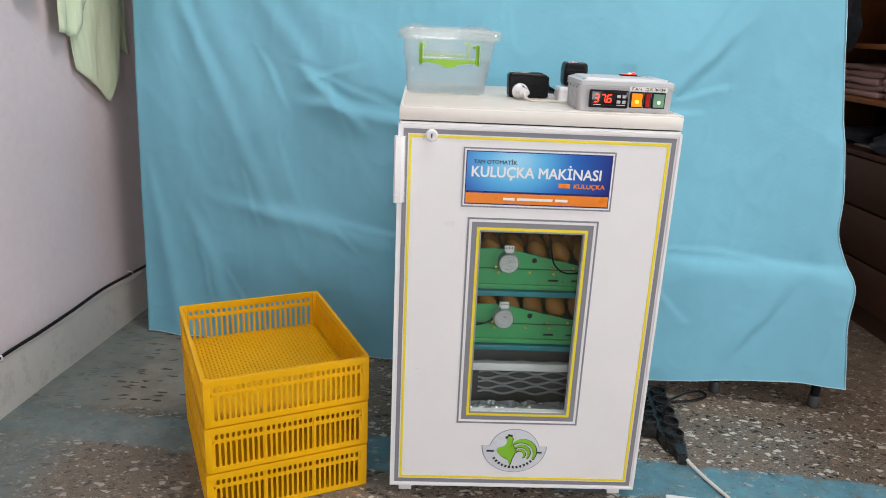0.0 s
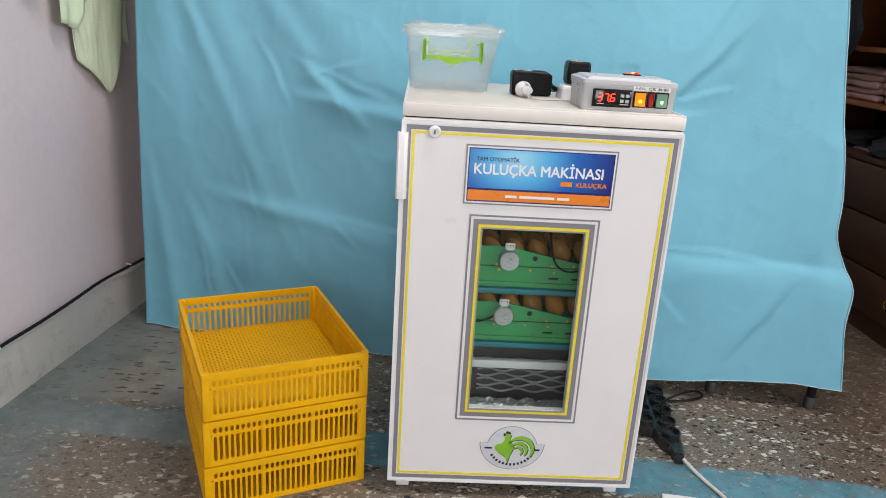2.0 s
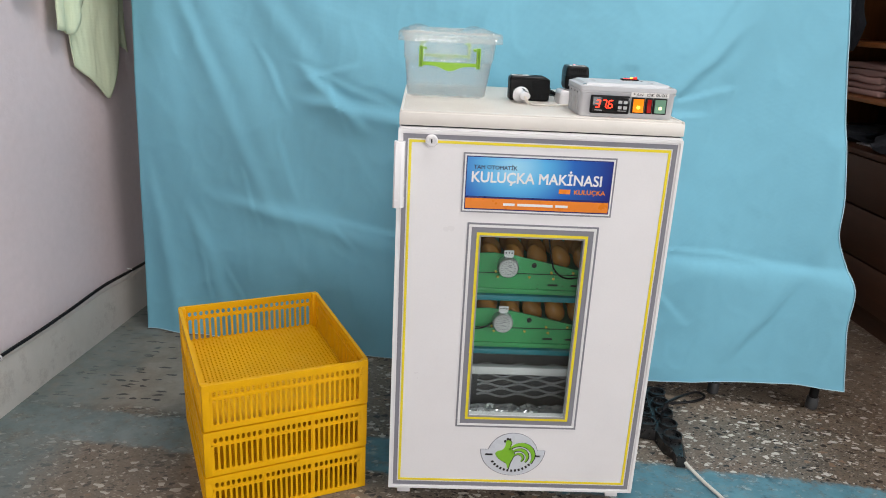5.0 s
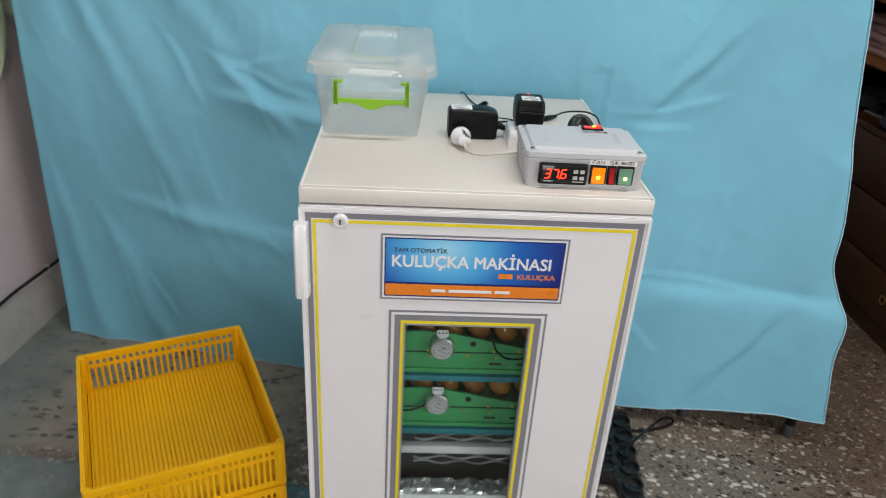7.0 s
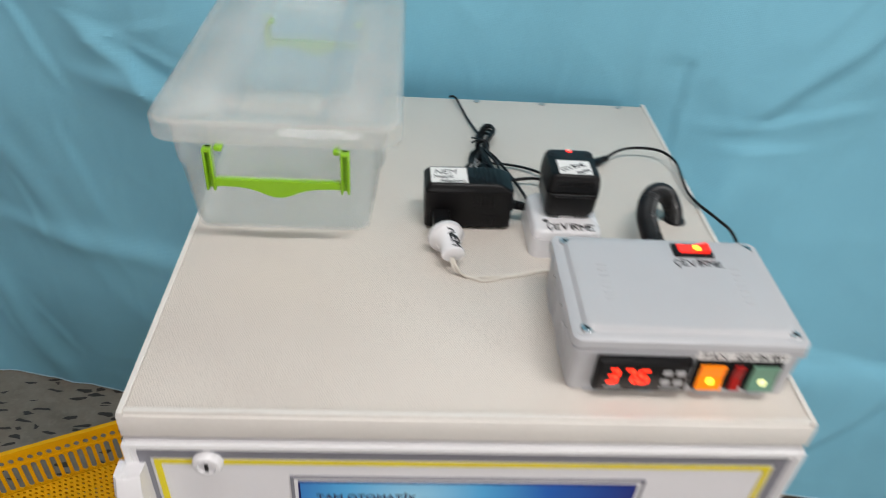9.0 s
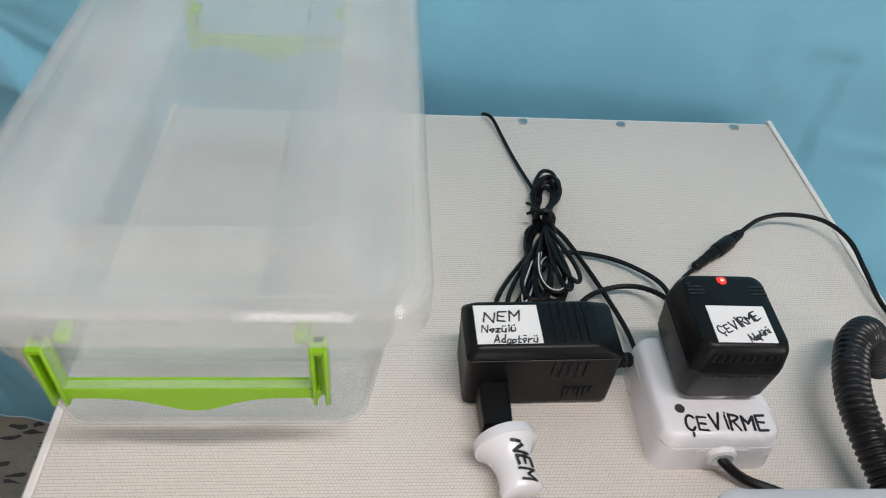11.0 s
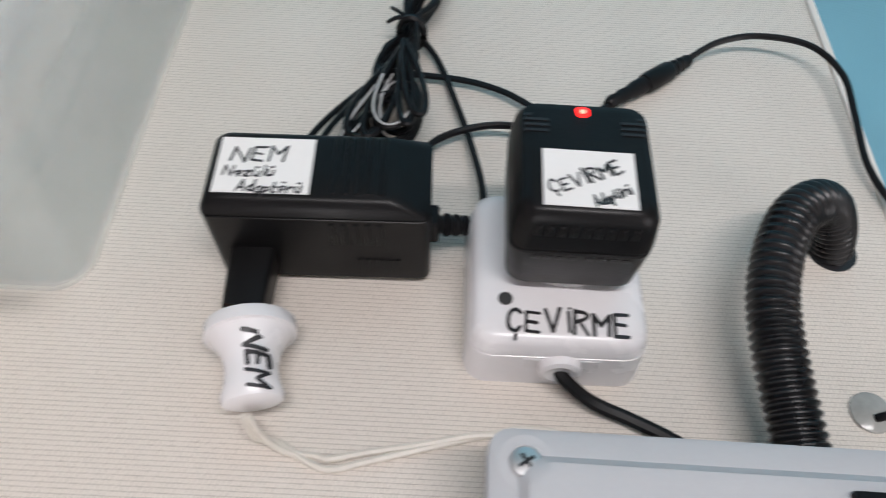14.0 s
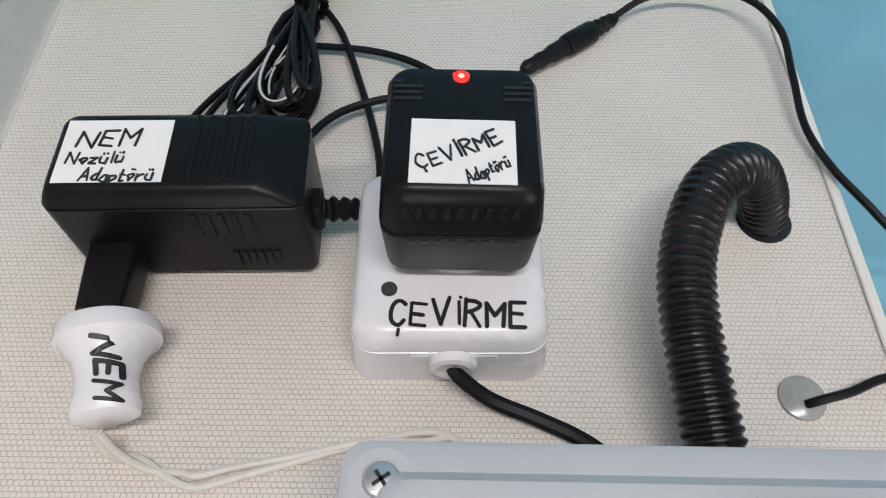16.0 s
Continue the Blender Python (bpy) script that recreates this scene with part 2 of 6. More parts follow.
def frosted(name, tint, diffuse, rough=0.25):
    """Translucent moulded plastic: part clear, part milky."""
    n = Nodes(name)
    v = n.coord()
    tr = n.add("BsdfTransparent")
    tr.inputs[0].default_value = rgb(tint)
    tl = n.add("BsdfTranslucent")
    tl.inputs[0].default_value = rgb(tint)
    n.p.inputs["Base Color"].default_value = rgb(tint, 0.95)
    n.p.inputs["Roughness"].default_value = rough
    m1, m2 = n.add("MixShader"), n.add("MixShader")
    m1.inputs[0].default_value = 0.5
    n.link(n.p.outputs[0], m1.inputs[1])
    n.link(tl.outputs[0], m1.inputs[2])
    f = n.ramp(n.noise(v, 14, 4), (0.3, (max(diffuse - 0.04, 0),) * 3), (0.7, (diffuse + 0.04,) * 3))
    n.link(f, m2.inputs[0])
    n.link(tr.outputs[0], m2.inputs[1])
    n.link(m1.outputs[0], m2.inputs[2])
    n.link(m2.outputs[0], n.out.inputs[0])
    gl = n.add("BsdfGlossy")
    gl.inputs["Roughness"].default_value = 0.08
    lw = n.add("LayerWeight")
    lw.inputs[0].default_value = 0.5
    fac = n.math("ADD", n.math("MULTIPLY", n.math("POWER", lw.outputs["Facing"], 4.0), 0.5), 0.03)
    m3 = n.add("MixShader")
    n.link(fac, m3.inputs[0])
    n.link(m2.outputs[0], m3.inputs[1])
    n.link(gl.outputs[0], m3.inputs[2])
    n.link(m3.outputs[0], n.out.inputs[0])
    return n.m


def banner_blue():
    n = Nodes("printed_blue_banner")
    v = n.coord()
    mp = n.add("Mapping")
    mp.inputs["Location"].default_value = (-0.092, 0, -0.075)
    mp.inputs["Scale"].default_value = (1.0, 0.0, 1.3)
    n.link(v, mp.inputs["Vector"])
    ln = n.add("VectorMath", operation="LENGTH")
    n.link(mp.outputs[0], ln.inputs[0])
    d = n.math("DIVIDE", ln.outputs["Value"], 0.2)
    c = n.ramp(d, (0.0, (0.36, 0.72, 0.93)), (0.28, (0.1, 0.45, 0.8)), (0.55, (0.015, 0.13, 0.5)), (0.95, (0.012, 0.02, 0.2)))
    n.link(c, n.p.inputs["Base Color"])
    n.p.inputs["Roughness"].default_value = 0.28
    n.bump(n.noise(v, 60, 3), 0.04, 0.0005)
    return n.m


M_FLOOR = terrazzo()
M_WALL = plaster("lilac_plaster", (0.63, 0.55, 0.575))
M_WHITEWALL = plaster("pale_plaster", (0.6, 0.57, 0.54), dirt=0.05)
M_CEIL = plaster("ceiling_paint", (0.8, 0.8, 0.78), dirt=0.0)
M_PLINTH = plaster("grey_cement_render", (0.5, 0.48, 0.45), 0.16, 0.75)
M_CURTAIN = cloth("light_blue_cotton", (0.19, 0.47, 0.6))
M_HEM = mat("pale_hem_thread", (0.42, 0.62, 0.7), 0.9)
M_TOWEL = cloth("pale_green_cotton", (0.62, 0.70, 0.50), 500, bump=0.5)
M_WHITE = mat("white_lacquer", (0.78, 0.77, 0.78), 0.35, var=0.025, scale=6, bump=0.05, dirt=0.06)
M_TRIM = mat("cream_edge_trim", (0.74, 0.71, 0.66), 0.4, var=0.04, dirt=0.1)
M_TOP = pvc_top()
M_GREYLINE = mat("grey_vinyl_line", (0.22, 0.22, 0.25), 0.4, var=0.05)
M_YELLOWLINE = mat("yellow_vinyl_line", (0.8, 0.66, 0.02), 0.4, var=0.05)
M_WHITELINE = mat("white_vinyl", (0.8, 0.8, 0.8), 0.35, var=0.02)
M_BLUE = banner_blue()
M_NAVY = mat("navy_print", (0.01, 0.015, 0.14), 0.3)
M_ORANGE = mat("orange_print", (0.8, 0.23, 0.02), 0.3, var=0.05)
M_INK = mat("black_marker_ink", (0.012, 0.012, 0.014), 0.4)
M_INKDARK = mat("dark_print", (0.03, 0.05, 0.12), 0.4)
M_PAPER = mat("white_paper_label", (0.8, 0.79, 0.77), 0.7, var=0.03)
M_CRATE = mat("yellow_moulded_plastic", (0.78, 0.41, 0.001), 0.45, var=0.06, scale=8, bump=0.1, dirt=0.04)
M_BLACK = mat("black_abs_plastic", (0.005, 0.005, 0.0055), 0.38, var=0.2, bump=0.25, fine=900, dist=0.0002)
M_RUBBER = mat("black_rubber", (0.006, 0.006, 0.007), 0.4, var=0.15)
M_HOSE = mat("black_hose_plastic", (0.006, 0.006, 0.007), 0.3, var=0.2, bump=0.08)
M_CRATE.node_tree.nodes["Principled BSDF"].inputs["Specular IOR Level"].default_value = 0.25
for m_ in (M_BLACK, M_RUBBER):
    m_.node_tree.nodes["Principled BSDF"].inputs["Specular IOR Level"].default_value = 0.2
M_SOCKET = mat("white_abs_plastic", (0.76, 0.75, 0.76), 0.22, var=0.02, bump=0.03)
M_WIREWHITE = mat("off_white_cable", (0.68, 0.64, 0.57), 0.5)
M_GREYBOX = mat("light_grey_plastic", (0.49, 0.495, 0.51), 0.45, var=0.03, bump=0.2, fine=700, dist=0.0002)
M_GREYSTRIPE = mat("white_tracer_stripe", (0.6, 0.6, 0.6), 0.5)
M_LIME = mat("lime_green_plastic", (0.21, 0.44, 0.004), 0.35, var=0.06)
M_TUB = frosted("frosted_polypropylene", (0.965, 0.975, 0.97), 0.16)
M_TUBLID = frosted("milky_polypropylene", (0.97, 0.97, 0.955), 0.22, 0.2)
M_WATER = frosted("still_water", (0.93, 0.975, 0.985), 0.05, 0.05)
M_STEEL = mat("zinc_steel", (0.6, 0.6, 0.6), 0.3, 1.0, var=0.1)
M_ALU = mat("brushed_aluminium", (0.62, 0.62, 0.64), 0.35, 1.0, var=0.15, scale=40)
M_GREENTRAY = mat("green_tray_plastic", (0.06, 0.36, 0.13), 0.4, var=0.08)
M_TEAL = mat("teal_tray_rail", (0.02, 0.22, 0.27), 0.4, var=0.08)
M_BRASS = mat("brass_screw", (0.7, 0.5, 0.12), 0.35, 1.0)
M_EGG = mat("brown_eggshell", (0.46, 0.20, 0.04), 0.16, var=0.15, scale=30)
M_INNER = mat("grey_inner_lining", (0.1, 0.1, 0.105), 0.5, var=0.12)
M_COIL = mat("grey_heating_wire", (0.4, 0.4, 0.42), 0.4, 0.4)
M_RED = glow("red_digit", (1.0, 0.03, 0.01), 5.0)
M_REDSW = mat("red_rocker_plastic", (0.35, 0.008, 0.006), 0.25)
M_REDGLOW = glow("lit_red_rocker", (0.9, 0.02, 0.01), 1.3)
M_HOT = glow("neon_spark", (1.0, 0.45, 0.03), 5.0)
M_AMBER = glow("lit_amber_rocker", (0.9, 0.22, 0.0), 0.65)
M_GREENSW = glow("lit_green_rocker", (0.13, 0.26, 0.18), 0.25)
M_PALEHOT = glow("green_neon_spark", (0.75, 0.75, 0.4), 1.6)
M_SCREEN = mat("dark_acrylic", (0.008, 0.008, 0.009), 0.12, var=0.1, bump=0.0)
M_BUTTON = mat("grey_print", (0.42, 0.42, 0.42), 0.5)
M_MOTORFACE = mat("printed_metal_foil", (0.66, 0.66, 0.67), 0.35, 0.3, var=0.2, scale=60)
M_FOIL = mat("bright_foil", (0.85, 0.86, 0.88), 0.22, 0.7, var=0.05, bump=0.1)
M_STRIP = mat("worn_black_plastic", (0.011, 0.011, 0.0115), 0.3, var=0.3, scale=25, dirt=0.25, dirt_col=(0.1, 0.09, 0.08))
M_GLUE = mat("clear_hot_glue", (0.35, 0.35, 0.33), 0.15, var=0.2)
M_GREENLOGO = mat("apple_green_print", (0.22, 0.5, 0.03), 0.35)
M_BADGE = mat("badge_vinyl", (0.6, 0.63, 0.68), 0.3, var=0.02)
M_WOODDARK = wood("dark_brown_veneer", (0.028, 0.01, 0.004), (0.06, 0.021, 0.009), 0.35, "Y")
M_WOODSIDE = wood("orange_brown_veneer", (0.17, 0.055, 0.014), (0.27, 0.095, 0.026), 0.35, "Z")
M_DARK = mat("near_black_fabric", (0.012, 0.014, 0.02), 0.9, var=0.3, scale=40)
M_PINK = cloth("dusty_pink_cloth", (0.4, 0.24, 0.22), 500)
M_BAG = frosted("clear_polythene", (0.85, 0.85, 0.85), 0.25, 0.15)
M_GREYMETAL = mat("grey_tool_casing", (0.3, 0.3, 0.29), 0.4, 0.2, var=0.15)
M_REDBOX = mat("red_card", (0.55, 0.03, 0.02), 0.5)
M_GREYSLEEVE = mat("grey_leg_sleeve", (0.035, 0.035, 0.036), 0.5)
M_GLASS = Nodes("window_glass").m


def glass_nodes():
    n = M_GLASS.node_tree
    out = n.nodes["Material Output"]
    tr, gl, lw, pw, sc, mx = (n.nodes.new("ShaderNode" + k) for k in ("BsdfTransparent", "BsdfGlossy", "LayerWeight", "Math", "Math", "MixShader"))
    tr.inputs[0].default_value = (0.88, 0.92, 0.91, 1)
    gl.inputs["Roughness"].default_value = 0.015
    lw.inputs[0].default_value = 0.5
    pw.operation, pw.inputs[1].default_value = "POWER", 4.5
    sc.operation, sc.inputs[1].default_value, sc.inputs[2].default_value = "MULTIPLY_ADD", 0.85, 0.035
    n.links.new(lw.outputs["Facing"], pw.inputs[0])
    n.links.new(pw.outputs[0], sc.inputs[0])
    n.links.new(sc.outputs[0], mx.inputs[0])
    n.links.new(tr.outputs[0], mx.inputs[1])
    n.links.new(gl.outputs[0], mx.inputs[2])
    n.links.new(mx.outputs[0], out.inputs[0])


glass_nodes()

# ---------------------------------------------------------------- building helpers


def link_mesh(name, bm, material, smooth=False):
    me = bpy.data.meshes.new(name)
    bmesh.ops.recalc_face_normals(bm, faces=bm.faces[:])
    for f in bm.faces:
        f.smooth = smooth
    bm.to_mesh(me)
    bm.free()
    if smooth:
        me.set_sharp_from_angle(angle=radians(38))
    if material:
        me.materials.append(material)
    return new(name, me)


def part(name, bm, material, parent, label="", smooth=True):
    ob = link_mesh(name, bm, material, smooth)
    ob.parent = parent
    return tagged(ob, label)


def thing(name, m, label, category, group="", kind=""):
    ob = new(name)
    ob.empty_display_size = 0.05
    ob.matrix_basis = m
    return tagged(ob, label, category, group, kind)


def solo(name, bm, material, m, label, category, group="", kind="", smooth=True):
    ob = link_mesh(name, bm, material, smooth)
    ob.matrix_basis = m
    return tagged(ob, label, category, group, kind)


def box(bm, x0, x1, y0, y1, z0, z1, bevel=0.0, seg=2):
    r = bmesh.ops.create_cube(bm, size=1.0, matrix=Matrix.LocRotScale(((x0 + x1) / 2, (y0 + y1) / 2, (z0 + z1) / 2), None, (x1 - x0, y1 - y0, z1 - z0)))
    if bevel:
        vs = set(r["verts"])
        es = [e for e in bm.edges if e.verts[0] in vs and e.verts[1] in vs]
        bmesh.ops.bevel(bm, geom=es, offset=bevel, segments=seg, affect="EDGES", profile=0.5)
    return bm


def B(x0, x1, y0, y1, z0, z1, bevel=0.0, seg=2):
    return box(bmesh.new(), x0, x1, y0, y1, z0, z1, bevel, seg)


def prism(bm, lower, upper, z0, z1):
    """A closed solid between two rings of (x, y) of the same length."""
    a = [bm.verts.new((x, y, z0)) for x, y in lower]
    b = [bm.verts.new((x, y, z1)) for x, y in upper]
    k = len(a)
    for i in range(k):
        bm.faces.new((a[i], a[(i + 1) % k], b[(i + 1) % k], b[i]))
    bm.faces.new(a[::-1])
    bm.faces.new(b)
    return bm


def ring_pts(x0, x1, y0, y1, r, seg=5):
    """A rounded rectangle."""
    pts = []
    for cx, cy, a0 in ((x1 - r, y1 - r, 0), (x0 + r, y1 - r, 90), (x0 + r, y0 + r, 180), (x1 - r, y0 + r, 270)):
        for i in range(seg + 1):
            a = radians(a0 + 90 * i / seg)
            pts.append((cx + r * math.cos(a), cy + r * math.sin(a)))
    return pts


def loft(bm, rings, cap0=True, cap1=True):
    """Skins rings of 3D points, all of one length."""
    vs = [[bm.verts.new(p) for p in ring] for ring in rings]
    k = len(vs[0])
    for a, b in zip(vs, vs[1:]):
        for i in range(k):
            bm.faces.new((a[i], a[(i + 1) % k], b[(i + 1) % k], b[i]))
    if cap0:
        bm.faces.new(vs[0][::-1])
    if cap1:
        bm.faces.new(vs[-1])
    return bm


def lathe(bm, profile, m=None, seg=24, cap=True):
    """Turns (radius, height) pairs about z; m places the result."""
    rings = [[(r * math.cos(2 * math.pi * i / seg), r * math.sin(2 * math.pi * i / seg), z) for i in range(seg)] for r, z in profile]
    if m is not None:
        rings = [[tuple(m @ Vector(p)) for p in ring] for ring in rings]
    return loft(bm, rings, cap, cap)


def smooth_path(pts, per=8, closed=False):
    """Catmull-Rom through the points."""
    p = [Vector(q) for q in pts]
    n = len(p)
    out = []
    for i in range(n if closed else n - 1):
        a, b, c, d = (p[(i + k) % n] if closed else p[min(max(i + k, 0), n - 1)] for k in (-1, 0, 1, 2))
        for j in range(per):
            t = j / per
            out.append(0.5 * ((2 * b) + (c - a) * t + (2 * a - 5 * b + 4 * c - d) * t * t + (3 * b - a - 3 * c + d) * t ** 3))
    if not closed:
        out.append(p[-1])
    return out


def tube(bm, pts, radius, seg=8, per=8, closed=False, radii=None, flat=1.0):
    """A round cable along the points."""
    path = smooth_path(pts, per, closed) if per else [Vector(q) for q in pts]
    n = len(path)
    rings, up = [], Vector((0, 0, 1))
    for i, q in enumerate(path):
        d = (path[(i + 1) % n] if closed or i < n - 1 else q) - (path[i - 1] if closed or i else q)
        d = d.normalized() if d.length > 1e-9 else Vector((1, 0, 0))
        side = d.cross(up)
        if side.length < 0.15:
            side = d.cross(Vector((0.3, 1, 0)))
        side.normalize()
        nor = side.cross(d)
        r = radii(i / max(n - 1, 1), i) if radii else radius
        rings.append([tuple(q + side * (r * math.cos(2 * math.pi * k / seg)) + nor * (r * flat * math.sin(2 * math.pi * k / seg))) for k in range(seg)])
    if closed:
        rings.append(rings[0])
    return loft(bm, rings, not closed, not closed)


def text(body, size, x=0.0, y=0.0, align="LEFT", thick=0.00015, bold=0.0, wide=1.0, shear=0.0):
    """Lettering as a flat solid in the xy plane, baseline at y."""
    bm = bmesh.new()

    def put(s, m):
        cu = bpy.data.curves.new("lettering", "FONT")
        cu.body, cu.size, cu.extrude, cu.shear = s, size, thick, shear
        cu.resolution_u = 3
        ob = bpy.data.objects.new("lettering", cu)
        scene.collection.objects.link(ob)
        bpy.context.view_layer.update()
        me = bpy.data.meshes.new_from_object(ob.evaluated_get(bpy.context.evaluated_depsgraph_get()))
        w = max((v.co.x for v in me.vertices), default=size * 0.3)
        # a heavier stroke is the letter laid down several times, a hair apart
        for k in range(7 if bold else 1):
            cp = me.copy()
            a = k * math.pi / 3
            d = bold if k else 0.0
            cp.transform(Matrix.Translation((d * math.cos(a), d * math.sin(a), 0.00001 * k)) @ m)
            bm.from_mesh(cp)
            bpy.data.meshes.remove(cp)
        bpy.data.meshes.remove(me)
        bpy.data.objects.remove(ob)
        bpy.data.curves.remove(cu)
        return w

    put(body, Matrix.Diagonal((wide, 1, 1, 1)))
    xs = [v.co.x for v in bm.verts]
    off = -(max(xs) + min(xs)) / 2 if align == "CENTER" else -max(xs) if align == "RIGHT" else 0
    bmesh.ops.translate(bm, verts=bm.verts[:], vec=(x + off, y, 0))
    return bm


def turned(bm, m):
    bmesh.ops.transform(bm, matrix=m, verts=bm.verts[:])
    return bm


# marker letters as pen strokes: pairs of digits are x, y on a grid with the baseline at 2 and capitals up to 8; "~" rounds a stroke
PEN = {
    "N": "02086268", "E": "58080252 0545", "M": "0208356862", "Ç": "~57381705133253 3130", "V": "083268", "İ": "1218 1919", "R": "0208 ~0838574605 2552",
    "A": "023862 1444", "d": "~4525031242 4842", "a": "~4525031242 4542", "p": "0500 ~0535443302", "t": "~17131232 0535", "o": "~2504132233444525", "ö": "~2504132233444525 1717 3737",
    "r": "0502 ~03143545", "ü": "~0503123242 4542 1717 3737", "z": "05450242", "l": "1812", "F": "580802 0545", "I": "1218", "Ş": "~5738171645533203 3130", "K": "0208 580552",
    "O": "~3817051332535738", "/": "0268",
}


def scribe(body, cap, width, pen, x=0.0, y=0.0, align="LEFT", jitter=0.06, lean=0.0, seed=1):
    """Hand lettering in the xy plane: cap is the height of a capital, width the whole length, pen the stroke."""
    rnd = random.Random(seed)
    strokes, at = [], 0.0
    for ch in body:
        if ch == " ":
            at += 4
            continue
        turn, lift, grow, wide = rnd.uniform(-jitter, jitter), rnd.uniform(-0.5, 0.5), rnd.uniform(0.92, 1.08), 0.0
        for st in PEN[ch].split():
            pts = [(int(a), int(b)) for a, b in zip(st.lstrip("~")[::2], st.lstrip("~")[1::2])]
            wide = max(wide, max(p[0] for p in pts))
            pts = [((px - 3) * math.cos(turn) - (py - 5) * math.sin(turn) + 3, ((px - 3) * math.sin(turn) + (py - 5) * math.cos(turn) + 3) * grow + lift) for px, py in pts]
            pts = [(px + rnd.uniform(-0.25, 0.25) + at, py + rnd.uniform(-0.25, 0.25)) for px, py in pts]
            if st[0] == "~":
                pts = [(q.x, q.y) for q in smooth_path([(px, py, 0) for px, py in pts], 4)]
            strokes.append(pts)
        at += wide + 2.2
    kx, ky = width / (at - 2.2), cap / 6
    off = -width / 2 if align == "CENTER" else 0.0
    bm = bmesh.new()
    count = 0
    for pts in strokes:
        pts = [(x + off + px * kx + lean * py * ky, y + py * ky) for px, py in pts]
        w = pen * rnd.uniform(0.85, 1.12) / 2
        for a, b in zip(pts, pts[1:]):
            ang = math.atan2(b[1] - a[1], b[0] - a[0])
            ring = [(c[0] + w * math.cos(ang + t0 + k * math.pi / 5), c[1] + w * math.sin(ang + t0 + k * math.pi / 5)) for c, t0 in ((b, -math.pi / 2), (a, math.pi / 2)) for k in range(6)]
            prism(bm, ring, ring, -0.0001, 0.00012 + 0.000004 * (count % 20))
            count += 1
    return bm


UP = Matrix.Rotation(radians(90), 4, "X")  # lays the xy plane on a wall that faces -y


def frame_bm(x0, x1, z0, z1, w, y0, y1):
    """A flat rectangular line on a wall that faces -y."""
    bm = bmesh.new()
    rings = []
    for y in (y0, y1):
        for k in (0.0, w):
            rings.append([bm.verts.new((x, y, z)) for x, z in ((x0 + k, z0 + k), (x1 - k, z0 + k), (x1 - k, z1 - k), (x0 + k, z1 - k))])
    for a, b in ((0, 1), (2, 3), (0, 2), (1, 3)):
        for i in range(4):
            bm.faces.new((rings[a][i], rings[a][(i + 1) % 4], rings[b][(i + 1) % 4], rings[b][i]))
    return bm


# ---------------------------------------------------------------- the room
tagged(solo("floor", B(-1.6, 3.4, -2.8, 3.8, -0.1, 0.0), M_FLOOR, Matrix(), "grey-brown terrazzo floor with chips and worn blue paint", "floor", kind="structure", smooth=False))
solo("ceiling", B(-1.6, 3.4, -2.8, 3.8, 2.7, 2.8), M_CEIL, Matrix(), "plain white painted ceiling", "ceiling", kind="structure", smooth=False)
WALL_TURN = pose(-1.035, 2.0, 0, 0, 0, -7.3)
solo("wall_left", turned(B(-0.15, 0.0, -4.9, 1.9, 0, 2.7), Matrix()), M_WALL, WALL_TURN, "pale lilac plastered wall with scuffs", "wall", kind="structure", smooth=False)
solo("wall_back", B(-1.6, 3.4, 3.65, 3.8, 0, 2.7), M_WHITEWALL, Matrix(), "pale plastered back wall", "wall", kind="structure", smooth=False)
back = bmesh.new()
box(back, -1.6, -0.65, -2.8, -2.6, 0, 2.7)
box(back, 0.35, 3.4, -2.8, -2.6, 0, 2.7)
box(back, -0.65, 0.35, -2.8, -2.6, 2.1, 2.7)
bmesh.ops.remove_doubles(back, verts=back.verts[:], dist=1e-5)
solo("wall_rear", back, M_WHITEWALL, Matrix(), "pale plastered rear wall with a doorway", "wall", kind="structure", smooth=False)
rear = bmesh.new()
box(rear, 3.25, 3.4, -2.6, -2.2, 0, 2.7)
box(rear, 3.25, 3.4, -0.2, 3.65, 0, 2.7)
box(rear, 3.25, 3.4, -2.2, -0.2, 0, 0.88)
box(rear, 3.25, 3.4, -2.2, -0.2, 2.33, 2.7)
bmesh.ops.remove_doubles(rear, verts=rear.verts[:], dist=1e-5)
solo("wall_right", rear, M_WHITEWALL, Matrix(), "pale plastered wall with a window opening", "wall", kind="structure", smooth=False)


def plinth():
    """Rough cement skirting along the wall, its top uneven."""
    bm = bmesh.new()
    rings = []
    for i in range(61):
        y = -3.0 + 4.6 * i / 60
        h = 0.146 + 0.012 * noise.noise((y * 5, 0, 0)) + 0.006 * noise.noise((y * 19, 3, 0))
        d = 0.016 + 0.006 * noise.noise((y * 8, 7, 0))
        rings.append([(-0.01, y, -0.01), (d + 0.006, y, -0.01), (d + 0.004, y, h * 0.5), (d, y, h - 0.008), (d - 0.008, y, h), (-0.01, y, h + 0.002)])
    return loft(bm, rings)


solo("baseboard", plinth(), M_PLINTH, WALL_TURN, "rough grey cement skirting, chipped along its top", "baseboard", kind="structure")

